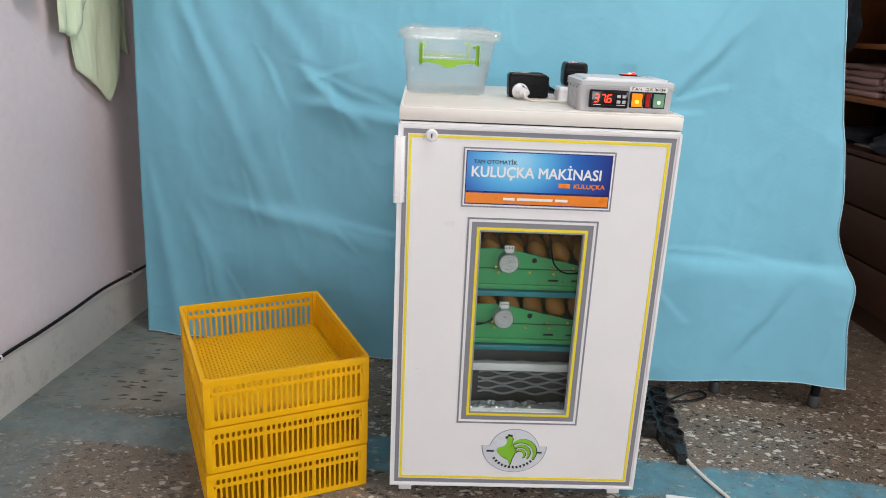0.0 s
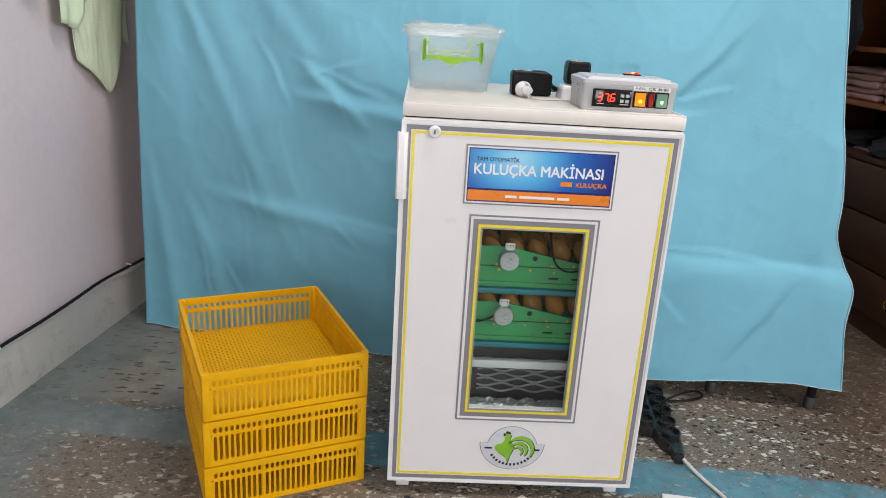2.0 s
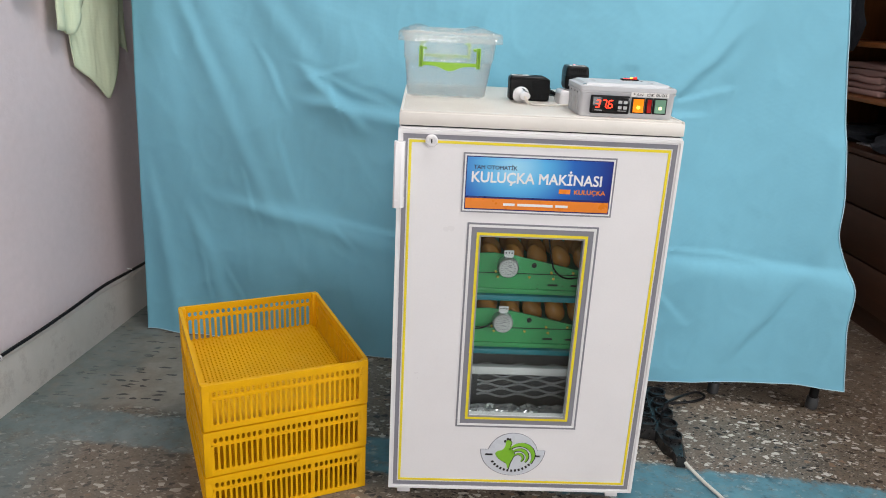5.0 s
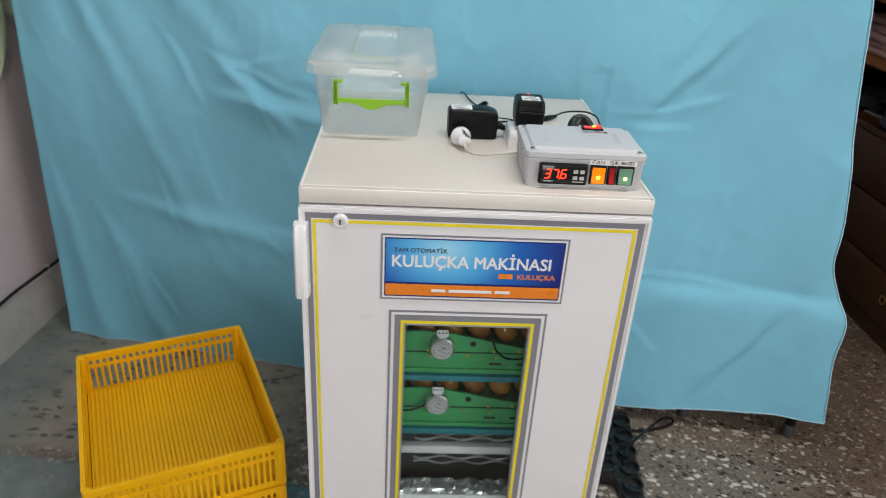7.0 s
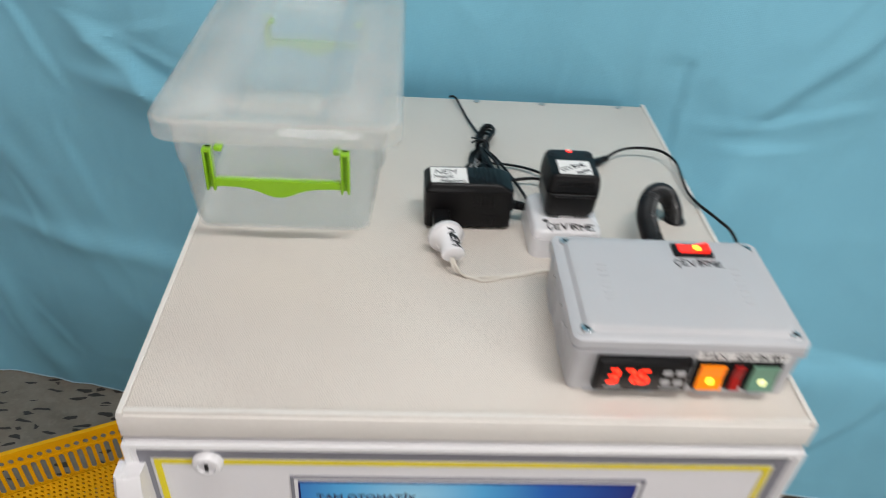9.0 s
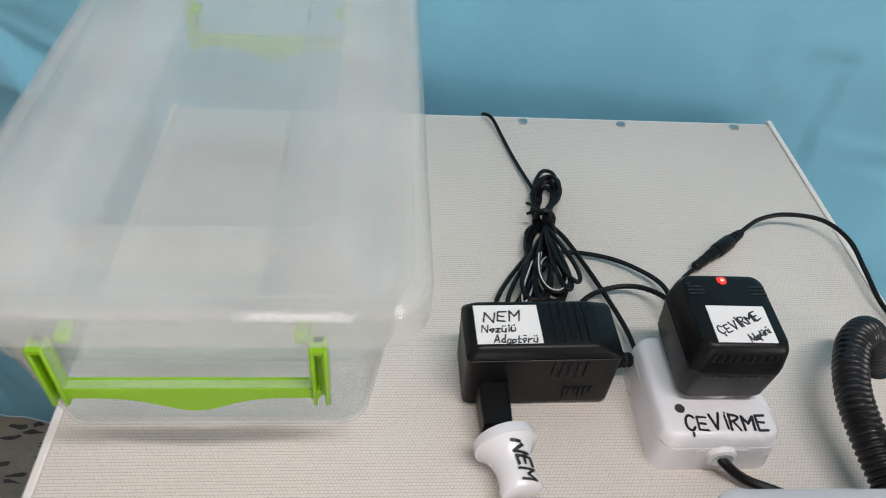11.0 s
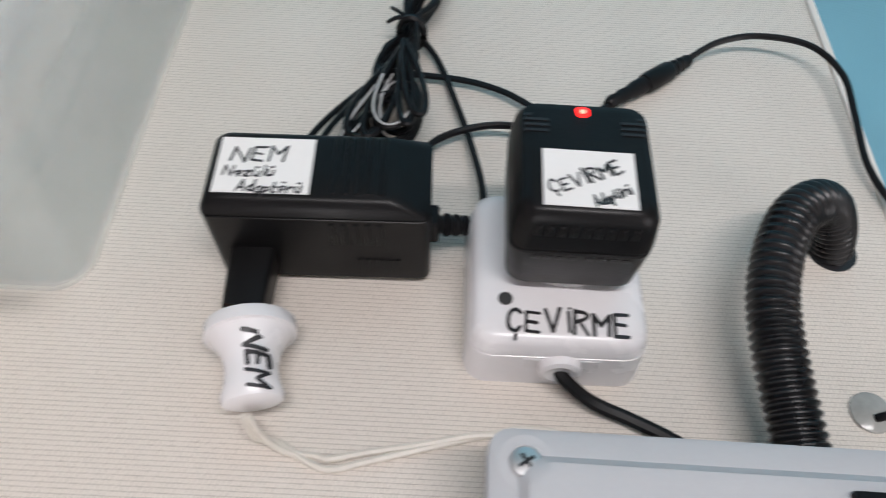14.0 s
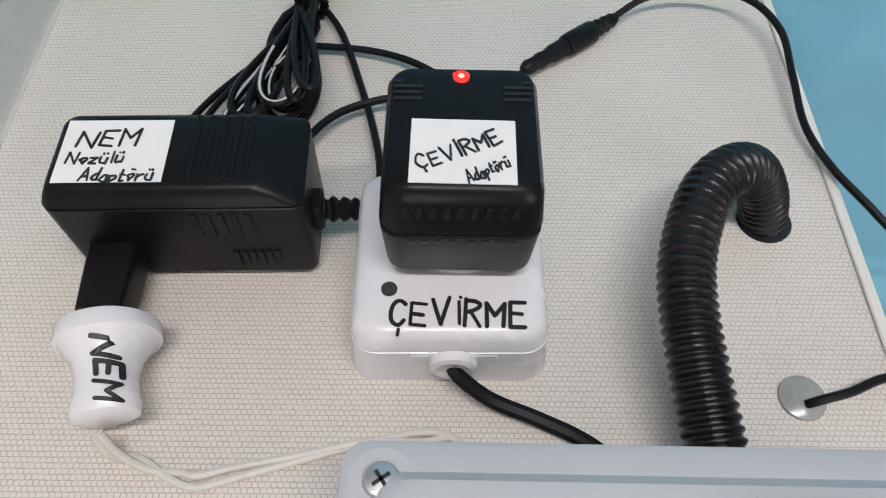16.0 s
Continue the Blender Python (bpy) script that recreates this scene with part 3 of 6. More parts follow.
fix = thing("ceiling_light", pose(0.45, 1.10, 2.7, 0, 0, 0), "white ceiling batten with one fluorescent tube", "ceiling light")
part("housing", B(-0.65, 0.65, -0.05, 0.05, -0.06, 0.0, 0.006), M_WHITELINE, fix)
tb = part("tube", lathe(bmesh.new(), [(0.013, -0.6), (0.013, 0.6)], pose(0, 0, -0.08, 0, 90, 0), 16), glow("fluorescent_tube", (1.0, 0.97, 0.94), 6.0), fix, "lit fluorescent tube")
for sx_ in (-0.62, 0.62):
    part("lamp_holder", B(sx_ - 0.012, sx_ + 0.012, -0.015, 0.015, -0.10, -0.058, 0.003), M_WHITELINE, fix)

# ---------------------------------------------------------------- curtain and what stands behind it


def fold(x, z, a, b, width, amp, skew=0.0):
    """A soft ridge along the line from a to b in the cloth's own plane."""
    ax, az, bx, bz = *a, *b
    dx, dz = bx - ax, bz - az
    ll = dx * dx + dz * dz
    t = ((x - ax) * dx + (z - az) * dz) / ll
    side = ((x - ax) * dz - (z - az) * dx) / math.sqrt(ll)
    end = 1.0 / (1.0 + math.exp(-14 * (t + 0.02))) * 1.0 / (1.0 + math.exp(14 * (t - 1.02)))
    w = width * (1 + 0.5 * t)
    g = math.exp(-(side / w) ** 2)
    return amp * end * (g + skew * math.tanh(side / w) * math.exp(-(side / (2.5 * w)) ** 2))


FOLDS = (
    ((-0.76, 1.12), (-0.46, 0.42), 0.018, -0.0075, 0.9),
    ((-0.36, 0.83), (-0.20, 0.70), 0.012, -0.0090, 0.9),
    ((0.72, 0.98), (0.58, 0.84), 0.012, -0.0060, 0.9),
    ((-0.74, 1.25), (-0.34, 0.30), 0.05, -0.0130, 0.6),
    ((-0.56, 1.25), (-0.12, 0.76), 0.065, -0.0110, 0.6),
    ((-0.82, 1.30), (-0.66, 0.10), 0.03, -0.0050, 0.4),
    ((-0.50, 1.08), (-0.30, 0.76), 0.026, -0.0070, 0.9),
    ((-0.34, 0.76), (0.02, 0.70), 0.016, -0.0115, 0.8),
    ((-0.58, 0.46), (-0.10, 0.36), 0.022, -0.0101, 0.6),
    ((-0.72, 0.40), (-0.58, 0.02), 0.02, -0.0115, 0.3),
    ((-0.83, 0.50), (-0.76, 0.02), 0.02, -0.0101, 0.3),
    ((0.30, 1.35), (0.10, 0.95), 0.03, -0.0086, 0.5),
    ((0.92, 1.30), (0.60, 0.86), 0.045, -0.0144, 0.6),
    ((0.84, 1.10), (0.56, 0.62), 0.05, -0.0101, 0.5),
    ((0.60, 0.80), (0.52, 0.30), 0.03, -0.0086, 0.4),
    ((0.97, 0.40), (0.86, 0.16), 0.012, -0.0058, 0.8),
    ((1.03, 0.75), (1.03, 0.44), 0.02, -0.0086, 0.8),
)


# sharp little creases where the cloth was folded or is pulled
CREASES = (
    ((-0.40, 0.86), (-0.14, 0.76), 0.0055, -0.0030, 0.9),
    ((-0.36, 0.82), (-0.22, 0.86), 0.0050, -0.0026, 0.9),
    ((-0.30, 0.80), (-0.24, 0.68), 0.0055, -0.0030, 0.9),
    ((-0.50, 0.90), (-0.42, 0.74), 0.0060, -0.0032, 0.9),
    ((-0.44, 0.66), (-0.40, 0.50), 0.0060, -0.0028, 0.9),
    ((-0.26, 0.42), (0.00, 0.38), 0.0055, -0.0034, 0.9),
    ((-0.28, 0.40), (-0.22, 0.34), 0.0050, -0.0028, 0.9),
    ((-0.56, 0.56), (-0.52, 0.40), 0.0060, -0.0026, 0.9),
    ((-0.70, 0.30), (-0.66, 0.14), 0.0055, -0.0030, 0.9),
    ((-0.62, 0.24), (-0.55, 0.12), 0.0055, -0.0028, 0.9),
    ((0.54, 0.83), (0.74, 0.86), 0.0055, -0.0028, 0.9),
    ((0.56, 0.80), (0.68, 0.80), 0.0050, -0.0024, 0.9),
    ((0.62, 0.43), (1.00, 0.41), 0.0060, -0.0030, 0.9),
    ((0.66, 0.44), (0.60, 0.38), 0.0050, -0.0024, 0.9),
    ((0.98, 0.38), (0.88, 0.18), 0.0055, -0.0030, 0.9),
    ((0.58, 0.36), (0.70, 0.24), 0.0060, -0.0022, 0.9),
    ((-0.05, 1.22), (0.08, 1.08), 0.0060, -0.0024, 0.9),
    ((0.74, 1.10), (0.62, 0.94), 0.0080, -0.0030, 0.9),
)


def curtain():
    bm = bmesh.new()
    nu, nv, top = 300, 250, 1.95
    grid = []
    for j in range(nv + 1):
        row = []
        for i in range(nu + 1):
            s, q = i / nu, j / nv
            xg = -0.89 + 2.03 * s
            hem = 0.004 if xg < -0.1 else 0.004 + 0.038 * (xg + 0.1) / 0.72 if xg < 0.62 else 0.042 + 0.042 * min((xg - 0.62) / 0.4, 1)
            hem += 0.004 * math.sin(9 * xg) * (xg > 0)
            z = hem + (top - hem) * q ** 1.15
            left, right = -0.895 + 0.034 * z, 1.157 - 0.17 * z
            right += 0.02 * math.exp(-((z - 0.37) / 0.07) ** 2) - 0.012 * math.exp(-((z - 0.52) / 0.06) ** 2)
            x = left + (right - left) * s
            xf = x + 0.022 * noise.noise((x * 3, z * 4, 6.1)) + 0.006 * noise.noise((x * 11, z * 13, 2.4))
            zf = z + 0.022 * noise.noise((x * 4, z * 3, 9.7)) + 0.006 * noise.noise((x * 13, z * 11, 7.3))
            d = sum(fold(xf, zf, *f) for f in FOLDS) + sum(fold(xf, zf, *f) for f in CREASES)
            d += 0.010 * noise.noise((x * 2.2, z * 1.4, 0.3)) + 0.004 * noise.noise((x * 7, z * 4, 1.7)) + 0.0012 * noise.noise((x * 23, z * 17, 4))
            rid = 1 - abs(noise.noise((x * 5.5 + z * 2, z * 3.1 - x, 8.2))) * 2.2
            d += -0.0018 * max(rid, 0) ** 3 - 0.0012 * max(1 - abs(noise.noise((x * 13 - z * 5, z * 9 + x * 4, 3.3))) * 2.4, 0) ** 3
            # the cloth lies over a bench at the right and bulges below its edge
            if x > 0.5:
                k = min((x - 0.5) / 0.25, 1)
                d += -0.022 * k / (1 + math.exp((z - 0.405) / 0.011)) + 0.012 * k * min(max(z - 0.4, 0) / 0.5, 1)
                d += 0.003 * k * math.exp(-((z - 0.42) / 0.012) ** 2)
            # gathered towards the left edge
            d += 0.005 * math.sin((x + 0.9) * 42) * math.exp(-((x + 0.9) / 0.16) ** 2)
            y = 1.992 - 0.2 * x + d
            # it rests against the cabinet's back
            near = min(max((x + 0.2) / 0.12, 0), 1) * min(max((0.80 - x) / 0.3, 0), 1) * min(max((1.15 - z) / 0.25, 0), 1)
            lim = 1.890 - 3.0 * (1 - near)
            y = lim + 0.004 * math.log(1 + math.exp((y - lim) / 0.004)) if (y - lim) / 0.004 < 30 else y
            row.append(bm.verts.new((x, y, z)))
        grid.append(row)
    for a, b in zip(grid, grid[1:]):
        for i in range(nu):
            bm.faces.new((a[i], a[i + 1], b[i + 1], b[i]))
    edge = [tuple(v.co + Vector((0, -0.0014, 0.0008))) for v in grid[0]] + [tuple(r[-1].co + Vector((0.0005, -0.0012, 0))) for r in grid[1:176]]
    return bm, edge


cloth_bm, cloth_edge = curtain()
cur = solo("curtain", cloth_bm, M_CURTAIN, Matrix(), "light blue cotton backdrop cloth hanging in slanting folds", "curtain")
sol = cur.modifiers.new("thickness", "SOLIDIFY")
sol.thickness, sol.offset = 0.0012, 1.0
hem_bm = bmesh.new()
tube(hem_bm, cloth_edge, 0.0013, 6, 0)
part("hem", hem_bm, M_HEM, cur, "pale stitched hem")
bench = thing("bench", pose(0.910, 1.946, 0, 0, 0, -11.3), "low dark bench mostly hidden behind the cloth", "bench")
part("seat", B(-0.2, 0.25, -0.13, 0.28, 0.30, 0.36, 0.01), M_DARK, bench)
for lx, ly in ((-0.055, -0.095), (0.21, -0.115), (-0.17, 0.24), (0.21, 0.24)):
    leg = part("leg", lathe(bmesh.new(), [(0.0125, 0.03), (0.0125, 0.30)], pose(lx, ly, 0), 16), M_BLACK, bench)
    part("rubber_foot", lathe(bmesh.new(), [(0.013, 0.0), (0.016, 0.003), (0.0155, 0.034), (0.014, 0.036)], pose(lx, ly, 0), 16), M_GREYSLEEVE, leg, "dark grey rubber sleeve")

# ---------------------------------------------------------------- wooden wall unit
DX, DY = 1.570, 2.102
unit = thing("wall_unit", pose(DX, DY, 0), "brown veneered wall unit with drawers and open shelves", "wall unit")
part("side_panel", B(0.004, 0.56, 0, 0.02, 0, 2.0, 0.002), M_WOODSIDE, unit, "orange-brown veneered side panel")
part("side_panel", B(0.004, 0.56, 1.30, 1.32, 0, 2.0, 0.002), M_WOODSIDE, unit)
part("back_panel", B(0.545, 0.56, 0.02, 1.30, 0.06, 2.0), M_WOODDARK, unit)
part("plinth", B(0.02, 0.04, 0.02, 1.30, 0.0, 0.06), M_WOODDARK, unit)
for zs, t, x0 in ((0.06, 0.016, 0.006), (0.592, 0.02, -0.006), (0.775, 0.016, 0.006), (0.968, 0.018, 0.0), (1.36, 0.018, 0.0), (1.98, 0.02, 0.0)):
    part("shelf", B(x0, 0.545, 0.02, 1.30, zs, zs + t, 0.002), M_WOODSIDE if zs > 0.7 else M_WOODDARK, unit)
for z0, z1 in ((0.08, 0.232), (0.238, 0.41), (0.416, 0.588)):
    for y0, y1 in ((0.024, 0.655), (0.661, 1.296)):
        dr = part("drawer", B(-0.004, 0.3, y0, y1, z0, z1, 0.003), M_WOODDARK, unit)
        for yk in (y0 + 0.11, y1 - 0.11):
            kn = bmesh.new()
            zc = (z0 + z1) / 2
            tube(kn, [(-0.008, yk + 0.012 * math.cos(a), zc + 0.014 * math.sin(a)) for a in [k * math.pi / 6 for k in range(12)]], 0.0016, 6, 2, True)
            part("ring_pull", kn, M_BRASS, dr, "small tarnished ring pull")


def lump(bm, cx, cy, cz, sx, sy, sz, seed, rough=0.25, sub=3):
    r = bmesh.ops.create_icosphere(bm, subdivisions=sub, radius=1.0)
    for v in r["verts"]:
        k = 1 + rough * noise.noise(v.co * 1.7 + Vector((seed, 0, 0))) + 0.4 * rough * noise.noise(v.co * 5 + Vector((seed, 9, 0)))
        v.co = Vector((cx + v.co.x * k * sx, cy + v.co.y * k * sy, cz + max(v.co.z * k, -0.75) * sz))


def soft_pile(name, x, y, z, sx, sy, n, h, material, label, category):
    """Folded cloths laid on one another."""
    ob = thing(name, pose(x, y, z), label, category)
    rnd = random.Random(n * 7 + int(100 * sy))
    for i in range(n):
        bm = bmesh.new()
        w, d = sx * rnd.uniform(0.85, 1), sy * rnd.uniform(0.85, 1)
        box(bm, -w, w, -d, d, i * h + 0.001, (i + 1) * h, h * 0.42, 3)
        bmesh.ops.subdivide_edges(bm, edges=bm.edges[:], cuts=2, use_grid_fill=True)
        for v in bm.verts:
            v.co.z = max(v.co.z + 0.3 * h * noise.noise(v.co * 22 + Vector((i * 3.1, 0, 0))) * (i > 0), 0.0005)
            v.co.x += 0.5 * h * noise.noise(v.co * 15 + Vector((0, i * 5.1, 0)))
        part("folded_cloth", bm, material, ob)
    return ob


soft_pile("folded_clothes", DX + 0.16, DY + 0.36, 0.791, 0.13, 0.15, 4, 0.026, M_PINK, "pile of folded dusty pink clothes on a shelf", "clothes")
soft_pile("folded_clothes", DX + 0.17, DY + 0.68, 0.791, 0.13, 0.14, 5, 0.024, M_PINK, "pile of folded dusty pink clothes on a shelf", "clothes")
for k, (x, y, z, sx, sy, sz, m_) in enumerate(((0.07, 0.17, 0.815, 0.06, 0.11, 0.035, M_BAG), (0.06, 0.33, 0.808, 0.05, 0.07, 0.022, M_BAG))):
    bm = bmesh.new()
    lump(bm, 0, 0, 0.75 * sz, sx, sy, sz, k * 4.0, 0.5)
    solo("plastic_bag", bm, m_, pose(DX + x, DY + y, 0.791), "crumpled clear plastic bag on a shelf", "plastic bag", "bags on the shelf")
for k, (y, w, h) in enumerate(((0.15, 0.12, 0.03), (0.42, 0.13, 0.045), (0.72, 0.12, 0.035))):
    bm = bmesh.new()
    lump(bm, 0, 0, 0.75 * h, 0.16, w, h, 20 + k * 3.0, 0.4)
    solo("cloth_roll", bm, M_DARK, pose(DX + 0.17, DY + y, 0.612), "dark cloth bundle lying on the drawer top", "cloth")
for k in range(4):
    solo("chisel", B(-0.012, 0.012, -0.13, 0.13, 0.0, 0.006, 0.001), M_ALU, pose(DX + 0.03 + 0.02 * k, DY + 0.2 + 0.1 * k, 0.613, 0, 0, 8 * k - 15), "thin bright metal tool on the drawer top", "tool", "tools on the drawers")
cas = thing("tool_case", pose(DX + 0.14, DY + 0.27, 0.987), "grey metal appliance casing standing on a shelf", "appliance")
part("body", B(-0.07, 0.07, -0.075, 0.075, 0, 0.17, 0.008), M_GREYMETAL, cas)
part("panel", B(-0.074, -0.071, -0.05, 0.05, 0.09, 0.15, 0.001), M_ALU, cas)
for yk in (-0.03, 0.03):
    part("knob", lathe(bmesh.new(), [(0.012, 0), (0.011, 0.012), (0.008, 0.014)], pose(-0.074, yk, 0.125, 0, -90, 0), 16), M_BLACK, cas)
cas2 = thing("white_bracket", pose(DX + 0.10, DY + 0.10, 0.987), "white plastic holder lying on a shelf", "holder")
part("arm", B(-0.03, 0.03, -0.06, 0.06, 0.045, 0.07, 0.006), M_SOCKET, cas2)
part("foot", B(-0.03, 0.03, -0.07, -0.04, 0, 0.1, 0.006), M_SOCKET, cas2)
rb = thing("card_box", pose(DX + 0.09, DY + 0.45, 0.987), "small red and white card box on a shelf", "box")
part("carton", B(-0.035, 0.035, -0.045, 0.045, 0, 0.075, 0.002), M_REDBOX, rb)
for y0, z0 in ((-0.03, 0.01), (0.012, 0.04)):
    part("white_patch", B(-0.0358, -0.0352, y0, y0 + 0.025, z0, z0 + 0.022), M_PAPER, rb)
jk = bmesh.new()
for i in range(5):
    lump(jk, 0.0, 0.0 + 0.03 * math.sin(i * 2), 1.03 + 0.12 * i, 0.05, 0.10, 0.13, i * 2.0, 0.3)
solo("hanging_jacket", jk, M_DARK, pose(DX - 0.06, DY + 0.68, 0.02), "dark navy jacket hanging from the shelf edge", "jacket")

# ---------------------------------------------------------------- wall: cable, clips and towel
cb = bmesh.new()
cpts = [(0.028 + 0.003 * math.sin(7 * y), y, 0.160 + 0.007 * math.sin(5.2 * y + 1) + 0.004 * math.sin(13 * y)) for y in [-2.9 + 0.15 * k for k in range(31)]]
tube(cb, cpts, 0.0048, 8, 4)
cable = solo("wall_cable", cb, M_RUBBER, WALL_TURN, "black cable clipped along the top of the skirting", "cable")
for y in (-0.36, 0.27, 0.72):
    zc = 0.160 + 0.007 * math.sin(5.2 * y + 1) + 0.004 * math.sin(13 * y)
    clip = bmesh.new()
    tube(clip, [(0.014, y, zc - 0.006), (0.031, y, zc - 0.006), (0.0335, y, zc + 0.001), (0.030, y, zc + 0.006), (0.018, y, zc + 0.007)], 0.0022, 6, 3)
    solo("cable_clip", clip, M_SOCKET, WALL_TURN, "white plastic clip holding the wall cable", "clip", "clips along the cable")


def hung_cloth(left, right, low, x_off, seed, nu=44, nv=60, top=1.45):
    """A cloth fold hanging on the wall; left, right and low give its outline."""
    bm = bmesh.new()
    rows = []
    for j in range(nv + 1):
        q = j / nv
        row = []
        for i in range(nu + 1):
            s = i / nu
            z = top - (top - low(s)) * q
            y = left(z) + (right(z) - left(z)) * s
            x = x_off + 0.011 * math.sin(11 * s + 2 * q + seed) * (0.35 + 0.65 * (1 - q)) + 0.008 * noise.noise((s * 4, q * 3, seed)) + 0.003 * noise.noise((s * 14, q * 9, seed))
            row.append(bm.verts.new((x, y, z)))
        rows.append(row)
    for a, b in zip(rows, rows[1:]):
        for i in range(nu):
            bm.faces.new((a[i], a[i + 1], b[i + 1], b[i]))
    return bm


def towel():
    return hung_cloth(lambda z: 0.080 + 0.15 * max(0, 0.93 - z), lambda z: 0.335 - 0.10 * max(0, 0.98 - z), lambda s: 0.722 + 0.15 * max(0, 0.7 - s) + 0.50 * max(0, s - 0.76), 0.022, 2.0)


def towel_flap():
    return hung_cloth(lambda z: -0.005 - 0.02 * max(0, 1.05 - z), lambda z: 0.14 + 0.10 * max(0, z - 1.0), lambda s: 0.925 - 0.03 * s + 0.22 * max(0, s - 0.5), 0.045, 5.0, 30, 30)


def towel_side():
    return hung_cloth(lambda z: 0.25, lambda z: 0.385 + 0.03 * max(0, 1.0 - z), lambda s: 0.93 - 0.08 * s, 0.012, 8.0, 20, 30)


tw = thing("towel", WALL_TURN, "pale green cotton cloth hanging folded on the wall", "towel")
for nm, b_ in (("long_fold", towel()), ("short_fold", towel_flap()), ("side_fold", towel_side())):
    o = part(nm, b_, M_TOWEL, tw)
    md = o.modifiers.new("thickness", "SOLIDIFY")
    md.thickness = 0.0025
hk = bmesh.new()
tube(hk, [(0.0, 0.15, 1.47), (0.03, 0.15, 1.47), (0.05, 0.15, 1.455), (0.055, 0.15, 1.48)], 0.004, 8, 6)
solo("coat_hook", hk, M_STEEL, WALL_TURN, "small steel hook in the wall", "hook")
bm = bmesh.new()
lump(bm, 0.04, -0.075, 1.06, 0.03, 0.045, 0.06, 3.0, 0.3)
solo("hanging_strap", bm, M_DARK, WALL_TURN, "dark strap end hanging on the wall beside the cloth", "strap")

# ---------------------------------------------------------------- incubator cabinet
CX, CY, TOP, W, D = -0.082, 1.341, 0.843, 0.530, 0.538
inc = thing("incubator", pose(CX, CY, 0), "white egg incubator cabinet with a glazed door", "incubator")
part("side_wall", B(0, 0.022, 0.022, D - 0.004, 0.036, 0.814, 0.002), M_WHITE, inc)
part("side_wall", B(W - 0.022, W, 0.022, D - 0.004, 0.036, 0.814, 0.002), M_WHITE, inc)
part("back_wall", B(0.022, W - 0.022, D - 0.024, D - 0.004, 0.036, 0.814), M_WHITE, inc)
part("base", B(0.022, W - 0.022, 0.022, D - 0.024, 0.036, 0.06), M_WHITE, inc)
lid = part("lid", B(0, W, 0, D, 0.8165, 0.8405, 0.0016), M_TRIM, inc, "cream edged top board")
part("laminate", B(0.006, W - 0.006, 0.006, D - 0.006, 0.8400, TOP, 0.001), M_TOP, lid, "cream laminate with a fine pressed grid")
trim = bmesh.new()
box(trim, 0.0015, 0.006, 0.0, D, 0.8395, TOP + 0.0012, 0.0006, 1)
box(trim, W - 0.006, W - 0.0015, 0.0, D, 0.8395, TOP + 0.0012, 0.0006, 1)
box(trim, 0.006, W - 0.006, 0.0015, 0.006, 0.8395, TOP + 0.0012, 0.0006, 1)
part("edge_strip", trim, M_TRIM, lid)
for sx in (0.30, 0.387, 0.12, 0.49):
    sc = bmesh.new()
    lathe(sc, [(0.0042, 0), (0.004, 0.0012), (0.002, 0.0016)], pose(sx, D - 0.012, TOP), 12)
    part("screw", sc, M_STEEL, lid)
# near-black strip stands in for the shade in the gap below the lid
part("gap_shade", B(0.004, W - 0.004, 0.006, 0.03, 0.8140, 0.8165), M_RUBBER, inc, "dark strip for the shade in the gap under the lid")
part("top_rail", B(0.001, W - 0.001, 0.0005, 0.03, 0.8096, 0.8140, 0.0008, 1), M_WHITE, inc, "white rail over the door")
for fx in (0.018, W - 0.046):
    for fy in (0.028, D - 0.06):
        part("foot", B(fx, fx + 0.028, fy, fy + 0.03, 0.0, 0.037, 0.002), M_WHITE, inc)

# door, with its opening
OX0, OX1, OZ0, OZ1 = 0.162, 0.366, 0.213, 0.610
dz0, dz1 = 0.034, 0.8085
bm = bmesh.new()
box(bm, 0, OX0, 0, 0.02, dz0, dz1)
box(bm, OX1, W, 0, 0.02, dz0, dz1)
box(bm, OX0, OX1, 0, 0.02, dz0, OZ0)
box(bm, OX0, OX1, 0, 0.02, OZ1, dz1)
bmesh.ops.remove_doubles(bm, verts=bm.verts[:], dist=1e-5)
door = part("door", bm, M_WHITE, inc, "white door with grey and yellow border lines", smooth=False)
part("white_edge", frame_bm(-0.001, W + 0.001, dz0 - 0.001, dz1 + 0.001, 0.005, -0.0022, 0.018), M_WHITELINE, door, smooth=False)
part("grey_line", frame_bm(0.0085, W - 0.0085, 0.0415, 0.8015, 0.0085, -0.0009, 0.001), M_GREYLINE, door, "grey vinyl border line", smooth=False)
part("yellow_line", frame_bm(0.0195, W - 0.0195, 0.0525, 0.7905, 0.0048, -0.0009, 0.001), M_YELLOWLINE, door, "yellow vinyl border line", smooth=False)
for nm, off, w, m_, y in (("grey_line", 0.0255, 0.0035, M_GREYLINE, -0.0009), ("white_line", 0.0215, 0.0035, M_WHITELINE, -0.0012), ("grey_line", 0.0165, 0.010, M_GREYLINE, -0.0009), ("yellow_line", 0.0065, 0.0055, M_YELLOWLINE, -0.0012), ("window_bead", 0.001, 0.003, M_GREYMETAL, -0.002)):
    part(nm, frame_bm(OX0 - off, OX1 + off, OZ0 - off, OZ1 + off, w, y, 0.001), m_, door, smooth=False)
pane = part("glass_pane", B(OX0 + 0.0005, OX1 - 0.0005, 0.006, 0.009, OZ0 + 0.0005, OZ1 - 0.0005), M_GLASS, door, "clear glass pane", smooth=False)
pane.visible_shadow = False
